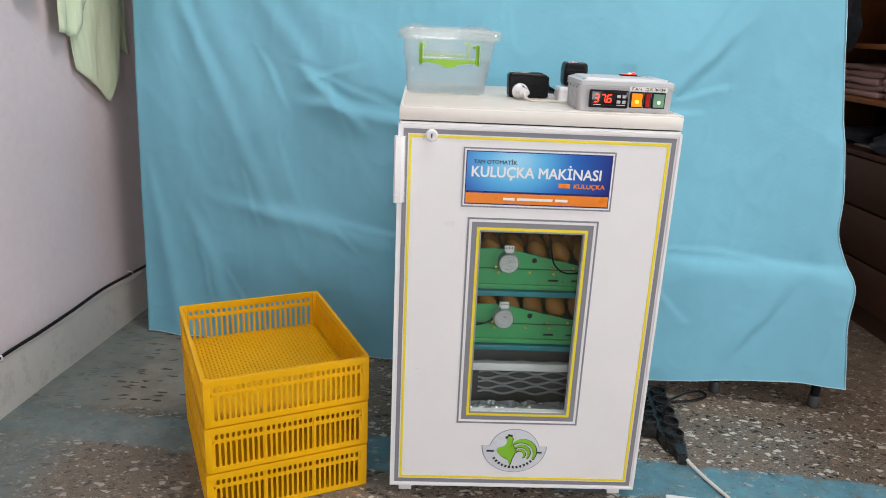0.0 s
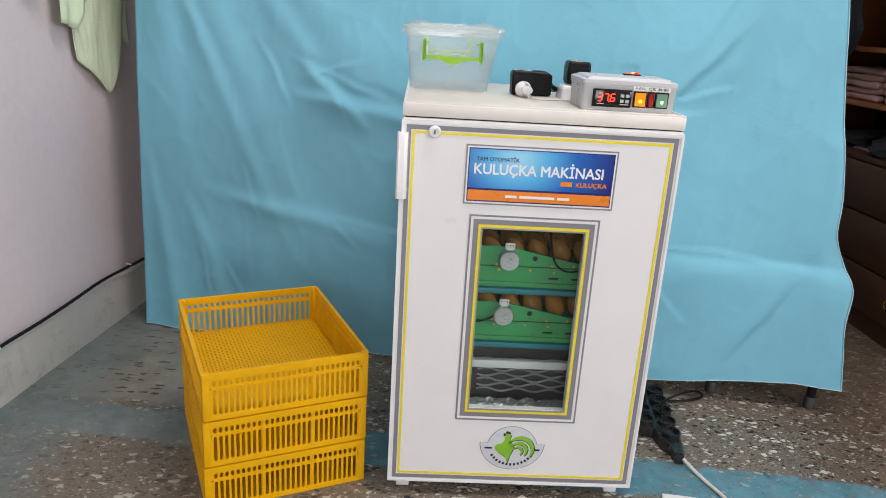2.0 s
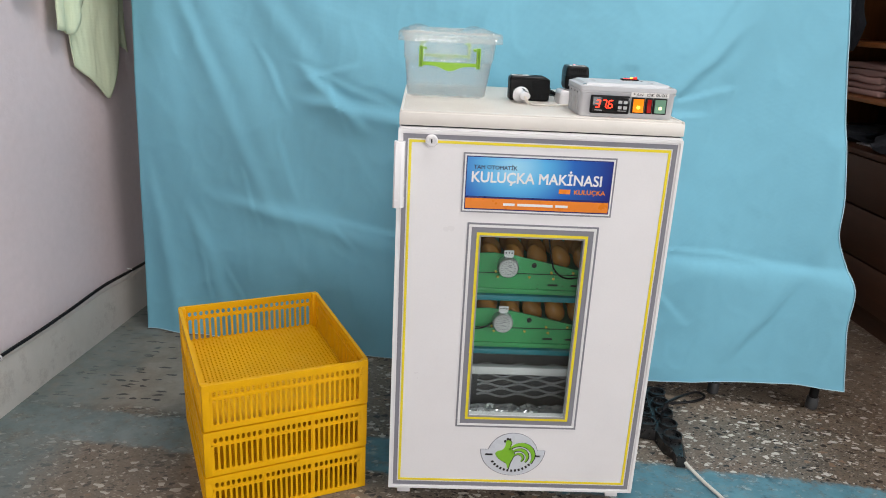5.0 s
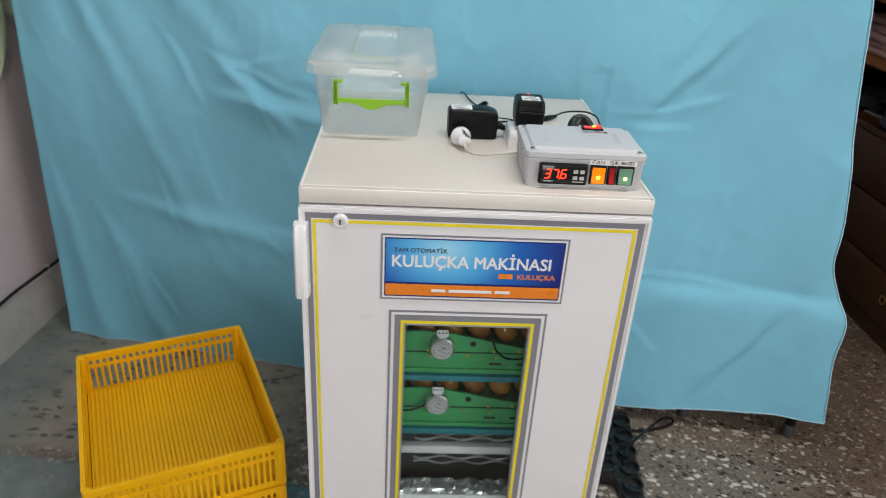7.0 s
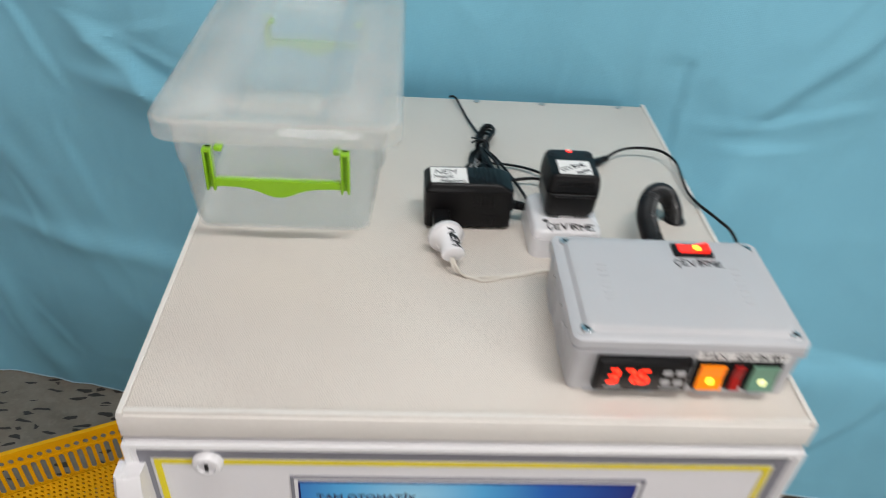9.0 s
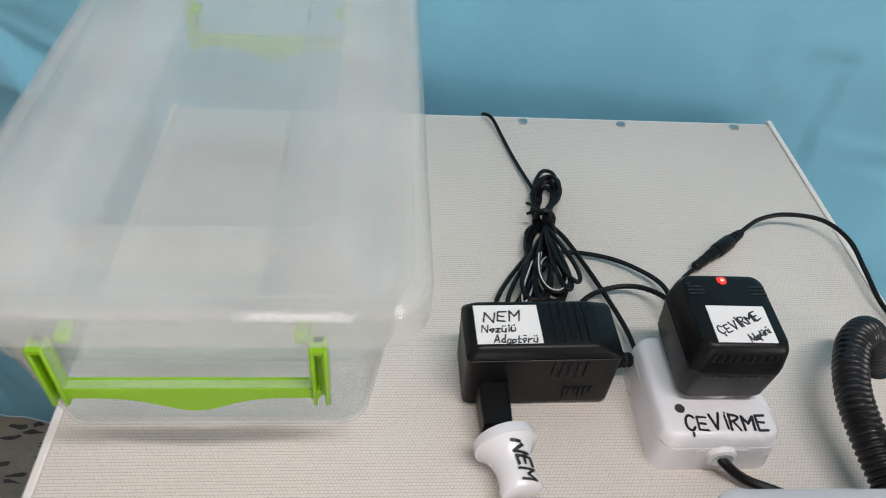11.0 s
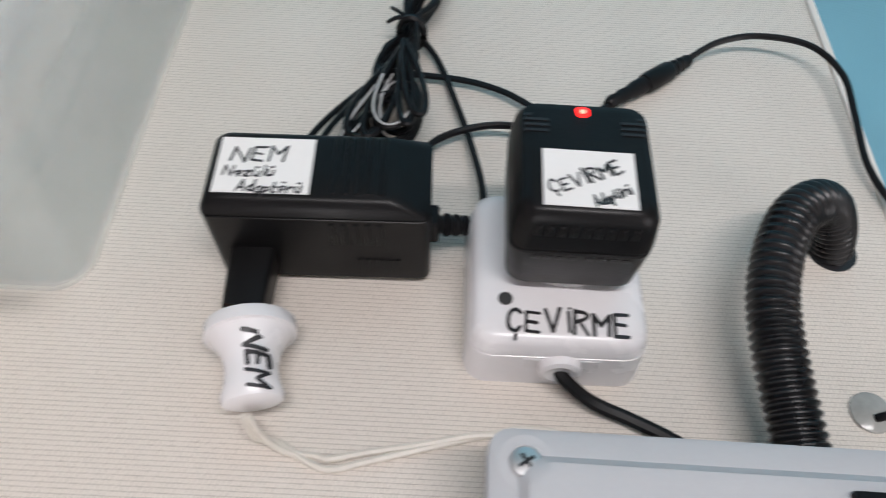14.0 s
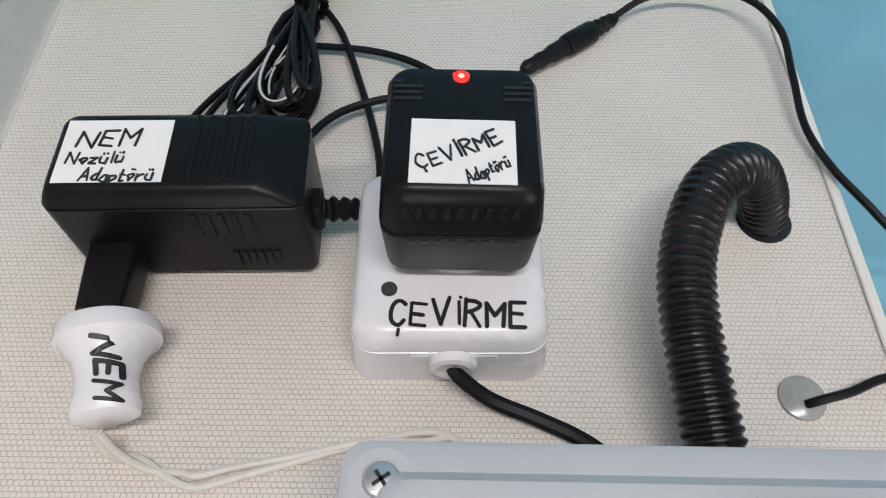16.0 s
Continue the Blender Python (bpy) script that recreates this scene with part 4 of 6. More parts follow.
# pull handle on the door's free edge
hd = bmesh.new()
prof = [(-0.0075, 0.001), (-0.0075, -0.019), (-0.0045, -0.0225), (0.006, -0.0225), (0.012, -0.017), (0.0135, 0.001)]
rings = []
for z, k in ((0.661, 0.0), (0.664, 1.0), (0.772, 1.0), (0.787, 0.35)):
    rings.append([(x, y if y > 0 else y * (0.55 + 0.45 * k), z) for x, y in prof])
loft(hd, rings)
part("door_handle", hd, M_SOCKET, door, "white moulded pull handle")
lk = bmesh.new()
lathe(lk, [(0.0118, 0), (0.0118, 0.004), (0.010, 0.007), (0.007, 0.0075), (0.0065, 0.006)], UP.to_4x4() @ pose(0, 0, 0), 28)
turned(lk, Matrix.Translation((0.061, -0.0005, 0.790)))
lock = part("lock", lk, M_SOCKET, inc, "white round key lock")
part("key_slot", turned(B(-0.0012, 0.0012, -0.0076, -0.0055, -0.004, 0.004), Matrix.Translation((0.061, -0.0005, 0.790))), M_INK, lock)

# printed banner
BX0, BX1, BZ0, BZ1 = 0.122, 0.411, 0.656, 0.771
ban = part("banner", frame_bm(BX0, BX1, BZ0, BZ1, 0.0028, -0.0012, 0.001), M_GREYLINE, inc, "blue and orange printed banner", smooth=False)
part("white_margin", B(BX0 + 0.0028, BX1 - 0.0028, -0.0009, 0.001, BZ0 + 0.0028, BZ1 - 0.0028), M_WHITELINE, ban, smooth=False)
part("navy_edge", B(BX0 + 0.0058, BX1 - 0.0058, -0.0013, 0.0, BZ0 + 0.006, BZ1 - 0.006), M_NAVY, ban, smooth=False)
blue = part("blue_field", B(0, 0.274, -0.0004, 0.0, 0, 0.0745), M_BLUE, ban, smooth=False)
blue.location = (BX0 + 0.0075, -0.0014, BZ0 + 0.0325)
part("orange_strip", B(BX0 + 0.0075, BX1 - 0.0075, -0.0018, -0.001, BZ0 + 0.0085, BZ0 + 0.0285), M_ORANGE, ban, smooth=False)


def fit_text(body, size, width, x, z, y, align="LEFT", **kw):
    bm = text(body, size, **kw)
    xs = [v.co.x for v in bm.verts]
    k = width / (max(xs) - min(xs))
    lo = min(xs)
    x0 = x if align == "LEFT" else x - width if align == "RIGHT" else x - width / 2
    for v in bm.verts:
        v.co.x = x0 + (v.co.x - lo) * k
    return turned(bm, Matrix.Translation((0, y, z)) @ UP)


part("lettering", fit_text("TAM OTOMATİK", 0.0105, 0.082, BX0 + 0.020, BZ1 - 0.030, -0.002, bold=0.0002), M_INKDARK, ban, "dark lettering")
part("lettering", fit_text("KULUÇKA MAKİNASI", 0.0285, 0.247, BX0 + 0.017, BZ1 - 0.055, -0.002, bold=0.0006), M_WHITELINE, ban, "white lettering")
part("lettering", fit_text("KULUÇKA", 0.0125, 0.060, BX1 - 0.016, BZ1 - 0.072, -0.002, "RIGHT", bold=0.0003), M_ORANGE, ban, "orange lettering")
part("maker_bar", B(BX1 - 0.105, BX1 - 0.083, -0.0021, -0.0015, BZ1 - 0.072, BZ1 - 0.063), M_ORANGE, ban, smooth=False)
adr = bmesh.new()
for x0, w in ((0, 0.022), (0.027, 0.068), (0.1, 0.024)):
    box(adr, BX0 + 0.08 + x0, BX0 + 0.08 + x0 + w, -0.0022, -0.0016, BZ0 + 0.0155, BZ0 + 0.0205)
part("address_bar", adr, M_WHITELINE, ban, smooth=False)

# round badge
GX, GZ = 0.263, 0.128
bd = bmesh.new()
outline = []
for k in range(25):
    a = radians(14.4 + 151.2 * k / 24)
    outline.append((0.0552 * math.cos(a), 0.0552 * math.sin(a) - 0.0137 + 0.006))
for k in range(37):
    a = math.pi + math.pi * k / 36
    outline.append((0.0700 * math.cos(a), 0.0640 * math.sin(a) + 0.006))


def disc(bm, pts, y0, y1):
    a = [bm.verts.new((GX + x, y0, GZ + z)) for x, z in pts]
    b = [bm.verts.new((GX + x, y1, GZ + z)) for x, z in pts]
    bm.faces.new(a)
    bm.faces.new(b[::-1])
    for i in range(len(a)):
        bm.faces.new((a[i], b[i], b[(i + 1) % len(a)], a[(i + 1) % len(a)]))


disc(bd, outline, -0.0008, 0.001)
badge = part("badge", bd, M_GREYLINE, inc, "round pale badge with green shapes", smooth=False)
bd = bmesh.new()
disc(bd, [(x * 0.975, z * 0.975) for x, z in outline], -0.0014, -0.0004)
part("badge_field", bd, M_BADGE, badge, smooth=False)
def green_shape(name, pts, material, y0=-0.0021, y1=-0.0012):
    sh = bmesh.new()
    disc(sh, pts, y0, y1)
    part(name, sh, material, badge, smooth=False)


def crescent(cx, cz, r, w, a0, a1, grow=0.0):
    outer, inner = [], []
    for k in range(21):
        a = radians(a0 + (a1 - a0) * k / 20)
        ww = w * math.sin(math.pi * (0.10 + 0.84 * k / 20)) + grow
        outer.append((cx + (r + grow) * math.cos(a), cz + (r + grow) * math.sin(a)))
        inner.append((cx + (r - ww) * math.cos(a), cz + (r - ww) * math.sin(a)))
    return outer + inner[::-1]


for cx, cz, r, w, a0, a1 in ((0.018, -0.006, 0.0300, 0.0095, -42, 158), (0.015, -0.009, 0.0195, 0.0070, -48, 160), (0.013, -0.012, 0.0115, 0.0050, -60, 165)):
    green_shape("dark_arc", crescent(cx + 0.0008, cz - 0.0008, r, w, a0, a1, 0.0011), M_INK, -0.0018)
    green_shape("green_arc", crescent(cx, cz, r, w, a0, a1), M_GREENLOGO, -0.0022)
BODY = [(-0.011, 0.030), (-0.004, 0.025), (-0.006, 0.013), (0.003, 0.001), (0.001, -0.012), (-0.003, -0.022), (-0.008, -0.040), (-0.013, -0.027), (-0.027, -0.018), (-0.037, -0.006), (-0.034, 0.002), (-0.023, 0.006), (-0.017, 0.015), (-0.016, 0.026)]
body_pts = [(q.x, q.y) for q in smooth_path([(bx, bz, 0) for bx, bz in BODY], 4, True)]
green_shape("dark_body", [(bx * 1.03 + 0.0016, bz * 1.03 - 0.0010) for bx, bz in body_pts], M_INK, -0.0018)
green_shape("green_body", body_pts, M_GREENLOGO, -0.0022)
for bx, bz in ((-0.018, 0.027), (-0.013, 0.032), (-0.008, 0.031)):
    green_shape("dark_spot", [(bx + 0.0028 * math.cos(a), bz + 0.0036 * math.sin(a)) for a in [2 * math.pi * k / 12 for k in range(12)]], M_INK, -0.0016)
for x0, z0, w in ((-0.059, -0.008, 0.016), (0.044, -0.010, 0.016)):
    part("print_bar", B(GX + x0, GX + x0 + w, -0.002, -0.0013, GZ + z0, GZ + z0 + 0.004), M_INK, badge, smooth=False)
for k in range(13):
    a = radians(-145 + 110 * k / 12)
    turned_box = B(-0.0022, 0.0022, -0.002, -0.0013, -0.0028, 0.0028)
    turned(turned_box, Matrix.Translation((GX + 0.0515 * math.cos(a), 0, GZ + 0.006 + 0.0515 * math.sin(a))) @ Matrix.Rotation(-(a + math.pi / 2), 4, "Y"))
    part("print_bar", turned_box, M_INK, badge, smooth=False)

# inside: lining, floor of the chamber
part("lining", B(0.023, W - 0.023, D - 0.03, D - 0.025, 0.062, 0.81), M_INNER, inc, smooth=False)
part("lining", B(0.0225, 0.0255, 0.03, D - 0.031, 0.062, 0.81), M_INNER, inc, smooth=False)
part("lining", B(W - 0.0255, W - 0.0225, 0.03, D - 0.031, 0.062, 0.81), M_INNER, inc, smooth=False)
part("cross_bar", B(0.026, W - 0.026, 0.055, 0.07, 0.283, 0.300, 0.001), M_WHITE, inc, "white cross bar")
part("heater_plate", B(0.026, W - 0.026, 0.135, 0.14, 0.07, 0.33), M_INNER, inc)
for k in range(7):
    hw = bmesh.new()
    zc = 0.268 - 0.0125 * k
    tube(hw, [(0.19 + 0.015 * i, 0.128, zc + 0.004 * math.sin(i * 1.25 + (k % 2) * math.pi)) for i in range(15)], 0.0026, 6, 4)
    part("heating_wire", hw, M_COIL, inc)
foil = bmesh.new()
rows_ = []
for j in range(9):
    rows_.append([foil.verts.new((0.03 + 0.47 * i / 70, 0.030 + 0.045 * j / 8, 0.200 + 0.006 * noise.noise((i * 0.31, j * 0.5, 2.0)) + 0.003 * noise.noise((i * 0.9, j * 1.1, 5.0)))) for i in range(71)])
for ra, rb2 in zip(rows_, rows_[1:]):
    for i in range(70):
        foil.faces.new((ra[i], ra[i + 1], rb2[i + 1], rb2[i]))
part("foil_lining", foil, M_FOIL, inc, "crumpled bright foil on the chamber floor", smooth=False).modifiers.new("thickness", "SOLIDIFY").thickness = 0.0006


def tray(z, mx):
    """A turning tray: profiled front plate, rails, sloping deck and a gear motor."""
    ob = thing("egg_tray", pose(CX, CY + 0.06, z), "green plastic egg turning tray on teal rails", "egg tray", "trays in the incubator")
    bm = bmesh.new()
    pr = [(0.03, 0.0), (0.50, 0.0), (0.50, 0.044), (0.375, 0.056), (0.24, 0.084), (0.20, 0.088), (0.16, 0.086), (0.03, 0.07)]
    loft(bm, [[(x, 0.0, zz) for x, zz in pr], [(x, 0.004, zz) for x, zz in pr]])
    fr = part("front_plate", bm, M_GREENTRAY, ob, smooth=False)
    part("ledge", B(0.03, 0.50, -0.005, 0.0, 0.004, 0.012, 0.001), M_GREENTRAY, ob)
    part("rail", B(0.03, 0.50, -0.007, 0.03, -0.014, -0.002, 0.002), M_TEAL, ob, "teal rail")
    part("deck", turned(B(0.03, 0.50, 0.006, 0.36, 0.03, 0.034), Matrix()), M_GREENTRAY, ob)
    part("seam", B(0.03, 0.5, -0.0012, 0.0005, 0.0445, 0.0462), M_INK, fr, smooth=False)
    for x, zz in ((0.205, 0.048), (0.21, 0.037), (0.275, 0.038), (0.32, 0.049), (0.325, 0.036), (0.365, 0.05)):
        part("screw", lathe(bmesh.new(), [(0.003, 0), (0.0026, 0.002), (0.001, 0.0024)], pose(x, 0, zz, 90, 0, 0), 10), M_BRASS, fr)
    for x, zz, hw_, hh in ((0.325, 0.022, 0.011, 0.0022), (0.372, 0.022, 0.01, 0.0022), (0.283, 0.064, 0.0055, 0.0055), (0.215, 0.064, 0.0055, 0.0055)):
        sl = bmesh.new()
        loft(sl, [[(x + hw_ * math.cos(a) if hw_ == hh else x + (hw_ - hh) * (1 if math.cos(a) > 0 else -1) + hh * math.cos(a), yy, zz + hh * math.sin(a)) for a in [k * math.pi / 8 for k in range(16)]] for yy in (-0.0008, 0.001)])
        part("slot", sl, M_INK, fr, smooth=False)
    for x, zz in ((0.163, 0.018), (0.163, 0.026), (0.293, 0.014), (0.293, 0.022), (0.345, 0.012), (0.345, 0.02)):
        part("hole", lathe(bmesh.new(), [(0.0014, 0), (0.0014, 0.0008)], pose(x, 0, zz, 90, 0, 0), 8), M_INK, fr)
    mo = part("motor", lathe(bmesh.new(), [(0.0215, 0.0), (0.0215, 0.016), (0.0195, 0.018), (0.018, 0.0175), (0.004, 0.018)], pose(mx, 0, 0.062, 90, 0, 0), 32), M_ALU, ob, "round silver gear motor")
    part("face_label", lathe(bmesh.new(), [(0.0175, 0), (0.0175, 0.0004)], pose(mx, -0.0178, 0.062, 90, 0, 0), 28), M_MOTORFACE, mo, "grey printed face")
    br = bmesh.new()
    box(br, mx - 0.010, mx + 0.010, -0.012, -0.009, 0.085, 0.098, 0.001)
    box(br, mx - 0.007, mx + 0.007, -0.012, -0.009, 0.078, 0.086)
    part("bracket", br, M_SOCKET, mo)
    for dx in (-0.006, 0, 0.006):
        part("hole", lathe(bmesh.new(), [(0.0016, 0), (0.0016, 0.0008)], pose(mx + dx, -0.012, 0.093, 90, 0, 0), 8), M_INK, mo)
    tx = bmesh.new()
    rnd = random.Random(5)
    for k in range(16):
        a = 2 * math.pi * k / 16
        r = 0.0135
        box(tx, mx + r * math.cos(a) - 0.0014, mx + r * math.cos(a) + 0.0014, -0.0189, -0.018, 0.062 + r * math.sin(a) - 0.0008, 0.062 + r * math.sin(a) + 0.0008)
    for k in range(7):
        x0, zz = mx + rnd.uniform(-0.007, 0.002), 0.062 + rnd.uniform(-0.008, 0.007)
        box(tx, x0, x0 + 0.006, -0.0189, -0.018, zz, zz + 0.0012)
    part("print_bar", tx, M_GREYLINE, mo, smooth=False)
    return ob


tray1, tray2 = tray(0.468, 0.228), tray(0.346, 0.226)
cw = bmesh.new()
tube(cw, [(0.305, 0.048, 0.60), (0.312, 0.046, 0.565), (0.322, 0.046, 0.53), (0.345, 0.046, 0.512), (0.38, 0.048, 0.515), (0.43, 0.05, 0.54)], 0.0018, 8, 8)
part("inner_cable", cw, M_RUBBER, inc)
cw = bmesh.new()
tube(cw, [(0.206, 0.048, 0.408), (0.19, 0.046, 0.398), (0.165, 0.046, 0.393), (0.12, 0.048, 0.40)], 0.0018, 8, 8)
part("inner_cable", cw, M_RUBBER, inc)
part("upper_rail", B(0.03, 0.50, 0.05, 0.09, 0.592, 0.604, 0.002), M_TEAL, inc, "teal rail")


def egg():
    bm = bmesh.new()
    prof = []
    for k in range(17):
        a = math.pi * k / 16
        z = -math.cos(a)
        prof.append((max(0.0205 * math.sin(a) * (1 - 0.13 * z), 0.0003), 0.0275 * z + 0.0275))
    return lathe(bm, prof, None, 20)


egg0 = None
for zt in (0.468, 0.346):
    for row in range(3):
        for k in range(9):
            m = pose(CX + 0.062 + 0.049 * k + 0.006 * (row % 2), CY + 0.105 + 0.052 * row, zt + 0.045, 0, -28, 6 * row)
            if egg0 is None:
                egg0 = solo("egg", egg(), M_EGG, m, "brown hen egg standing tilted in a tray", "egg", "eggs in the trays")
            else:
                copy_thing(egg0, m)

# ---------------------------------------------------------------- yellow crates


def slot_cells(bm, place, cells, th):
    """Plate cells each with a rounded slot; cells are (u0, u1, v0, v1, bar_u, bar_v); place maps (u, v, w) into space."""
    for u0, u1, v0, v1, bu, bv in cells:
        a0, a1, b0, b1 = u0 + bu, u1 - bu, v0 + bv, v1 - bv
        c = min(a1 - a0, b1 - b0) * 0.38
        hole = [(a0 + c, b0), (a1 - c, b0), (a1, b0 + c), (a1, b1 - c), (a1 - c, b1), (a0 + c, b1), (a0, b1 - c), (a0, b0 + c)]
        rect = [(u0, v0), (u1, v0), (u1, v1), (u0, v1)]
        lay = []
        for w in (0, th):
            h = [bm.verts.new(place(u, v, w)) for u, v in hole]
            r = [bm.verts.new(place(u, v, w)) for u, v in rect]
            for k in range(4):
                bm.faces.new((r[k], r[(k + 1) % 4], h[2 * k + 1], h[2 * k]))
                bm.faces.new((r[(k + 1) % 4], h[(2 * k + 2) % 8], h[2 * k + 1]))
            lay.append(h)
        for k in range(8):
            bm.faces.new((lay[0][k], lay[0][(k + 1) % 8], lay[1][(k + 1) % 8], lay[1][k]))


def crate_wall(L, H, groups, n, place):
    bm = bmesh.new()
    post, gap, th = 0.016, 0.004, 0.0028
    gw = (L - 2 * post - gap * (groups - 1)) / groups
    cells = []
    for g in range(groups):
        u = post + g * (gw + gap)
        for k in range(n):
            ua, ub = u + gw * k / n, u + gw * (k + 1) / n
            bar = (ub - ua) * 0.2
            cells.append((ua, ub, 0.010, 0.068, bar, 0.0015))
            cells.append((ua, ub, 0.071, 0.089, bar, 0.003))
    slot_cells(bm, place, cells, th)

    def slab(u0, u1, v0, v1, w0=-0.001, w1=0.0038):
        vs = [bm.verts.new(place(u, v, w)) for w in (w0, w1) for u, v in ((u0, v0), (u1, v0), (u1, v1), (u0, v1))]
        for f in ((0, 1, 2, 3), (7, 6, 5, 4), (0, 4, 5, 1), (1, 5, 6, 2), (2, 6, 7, 3), (3, 7, 4, 0)):
            bm.faces.new([vs[i] for i in f])

    slab(0, L, 0, 0.0102)
    slab(0, L, 0.0678, 0.0712)
    slab(0, L, 0.0888, H, -0.003, 0.0045)
    for g in range(groups - 1):
        u = post + g * (gw + gap) + gw
        slab(u, u + gap, 0.010, 0.089, -0.0016, 0.0038)
    for u0 in (0, L - post):
        slab(u0, u0 + post, 0.010, 0.089)
    return bm


CW, CD, CH = 0.336, 0.410, 0.1015


def crate(m):
    ob = thing("crate", m, "yellow plastic slotted hatching crate in a stack of three", "crate", "stacked yellow crates")
    part("wall", crate_wall(CW, CH, 3, 9, lambda u, v, w: (u, w, v)), M_CRATE, ob, smooth=False)
    part("wall", crate_wall(CW, CH, 1, 23, lambda u, v, w: (u, CD - w, v)), M_CRATE, ob, smooth=False)
    part("wall", crate_wall(CD - 0.01, CH, 3, 11, lambda u, v, w: (w, u + 0.005, v)), M_CRATE, ob, smooth=False)
    part("wall", crate_wall(CD - 0.01, CH, 3, 11, lambda u, v, w: (CW - w, u + 0.005, v)), M_CRATE, ob, smooth=False)
    for x in (-0.002, CW - 0.013):
        for y in (-0.002, CD - 0.013):
            part("corner_post", B(x, x + 0.015, y, y + 0.015, 0.0, CH + 0.0005, 0.003), M_CRATE, ob)
    bm = bmesh.new()
    nx, ny = 38, 47
    x0, x1, y0, y1 = 0.006, CW - 0.006, 0.006, CD - 0.006
    for i in range(nx):
        for j in range(ny):
            ua, ub, va, vb = x0 + (x1 - x0) * i / nx, x0 + (x1 - x0) * (i + 1) / nx, y0 + (y1 - y0) * j / ny, y0 + (y1 - y0) * (j + 1) / ny
            cx, cy, h = (ua + ub) / 2, (va + vb) / 2, (ub - ua) / 2
            out8 = [(ub, cy), (ub, vb), (cx, vb), (ua, vb), (ua, cy), (ua, va), (cx, va), (ub, va)]
            in8 = []
            for k in range(8):
                a = k * math.pi / 4
                r = 0.80 * h if k in (3, 7) else 0.34 * h if k in (1, 5) else 0.46 * h
                in8.append((cx + r * math.cos(a), cy + r * math.sin(a)))
            lay = []
            for z in (0.011, 0.008):
                o = [bm.verts.new((x, y, z)) for x, y in out8]
                q = [bm.verts.new((x, y, z)) for x, y in in8]
                for k in range(8):
                    bm.faces.new((o[k], o[(k + 1) % 8], q[(k + 1) % 8], q[k]))
                lay.append(q)
            for k in range(8):
                bm.faces.new((lay[0][k], lay[0][(k + 1) % 8], lay[1][(k + 1) % 8], lay[1][k]))
    part("perforated_base", bm, M_CRATE, ob, smooth=False)
    return ob


CR = pose(-0.3715, 1.5110, 0, 0, 0, 22.6)
first = crate(CR @ pose(-CW / 2, -CD / 2, 0.001))
for k in (1, 2):
    copy_thing(first, CR @ pose(-CW / 2 + 0.0015 * k, -CD / 2 - 0.001 * k, 0.001 + 0.1045 * k, 0, 0, 0.3 * k))

# ---------------------------------------------------------------- water container on the incubator
tub = thing("storage_box", pose(0, 0, TOP), "clear frosted storage box of water with lime green handles", "storage box")
LOW, HIGH = (-0.074, 0.092, 1.566, 1.838), (-0.084, 0.110, 1.549, 1.860)


def tub_ring(q, inset, z, r):
    x0, x1, y0, y1 = (a + (b - a) * q for a, b in zip(LOW, HIGH))
    return [(x, y, z) for x, y in ring_pts(x0 + inset, x1 - inset, y0 + inset, y1 - inset, max(r - inset, 0.002), 6)]


bm = bmesh.new()
loft(bm, [tub_ring(-0.02, 0.010, 0.001, 0.016), tub_ring(0.02, 0.0, 0.005, 0.016), tub_ring(0.60, 0.0, 0.078, 0.018), tub_ring(0.62, -0.0025, 0.080, 0.02), tub_ring(1.0, 0, 0.122, 0.022), tub_ring(1.0, -0.004, 0.124, 0.024), tub_ring(1.0, -0.004, 0.127, 0.024),
          tub_ring(1.0, 0.0018, 0.127, 0.022), tub_ring(0.62, 0.0, 0.081, 0.018), tub_ring(0.60, 0.0018, 0.078, 0.018), tub_ring(0.03, 0.0018, 0.006, 0.016), tub_ring(0.0, 0.012, 0.0028, 0.014)])
part("body", bm, M_TUB, tub).visible_shadow = False
bm = bmesh.new()
loft(bm, [tub_ring(0.02, 0.013, 0.0035, 0.013), tub_ring(0.04, 0.003, 0.008, 0.014), tub_ring(0.55, 0.003, 0.070, 0.016)])
part("water", bm, M_WATER, tub, "still clear water").visible_shadow = False
LX0, LX1, LY0, LY1 = -0.095, 0.121, 1.534, 1.876


def lid_ring(inset, z, r):
    return [(x, y, z - 0.006) for x, y in ring_pts(LX0 + inset, LX1 - inset, LY0 + inset, LY1 - inset, r, 6)]


bm = bmesh.new()
loft(bm, [lid_ring(0.0025, 0.121, 0.022), lid_ring(0, 0.121, 0.024), lid_ring(0, 0.137, 0.024), lid_ring(0.003, 0.141, 0.022), lid_ring(0.015, 0.1415, 0.02), lid_ring(0.022, 0.139, 0.018), lid_ring(0.028, 0.139, 0.018), lid_ring(0.034, 0.1435, 0.016), lid_ring(0.048, 0.1445, 0.012),
          lid_ring(0.048, 0.1430, 0.012), lid_ring(0.034, 0.1420, 0.016), lid_ring(0.028, 0.1375, 0.018), lid_ring(0.022, 0.1375, 0.018), lid_ring(0.015, 0.140, 0.02), lid_ring(0.004, 0.1395, 0.022), lid_ring(0.0025, 0.136, 0.022)])
part("lid", bm, M_TUBLID, tub, "frosted lid with stepped rings").visible_shadow = False
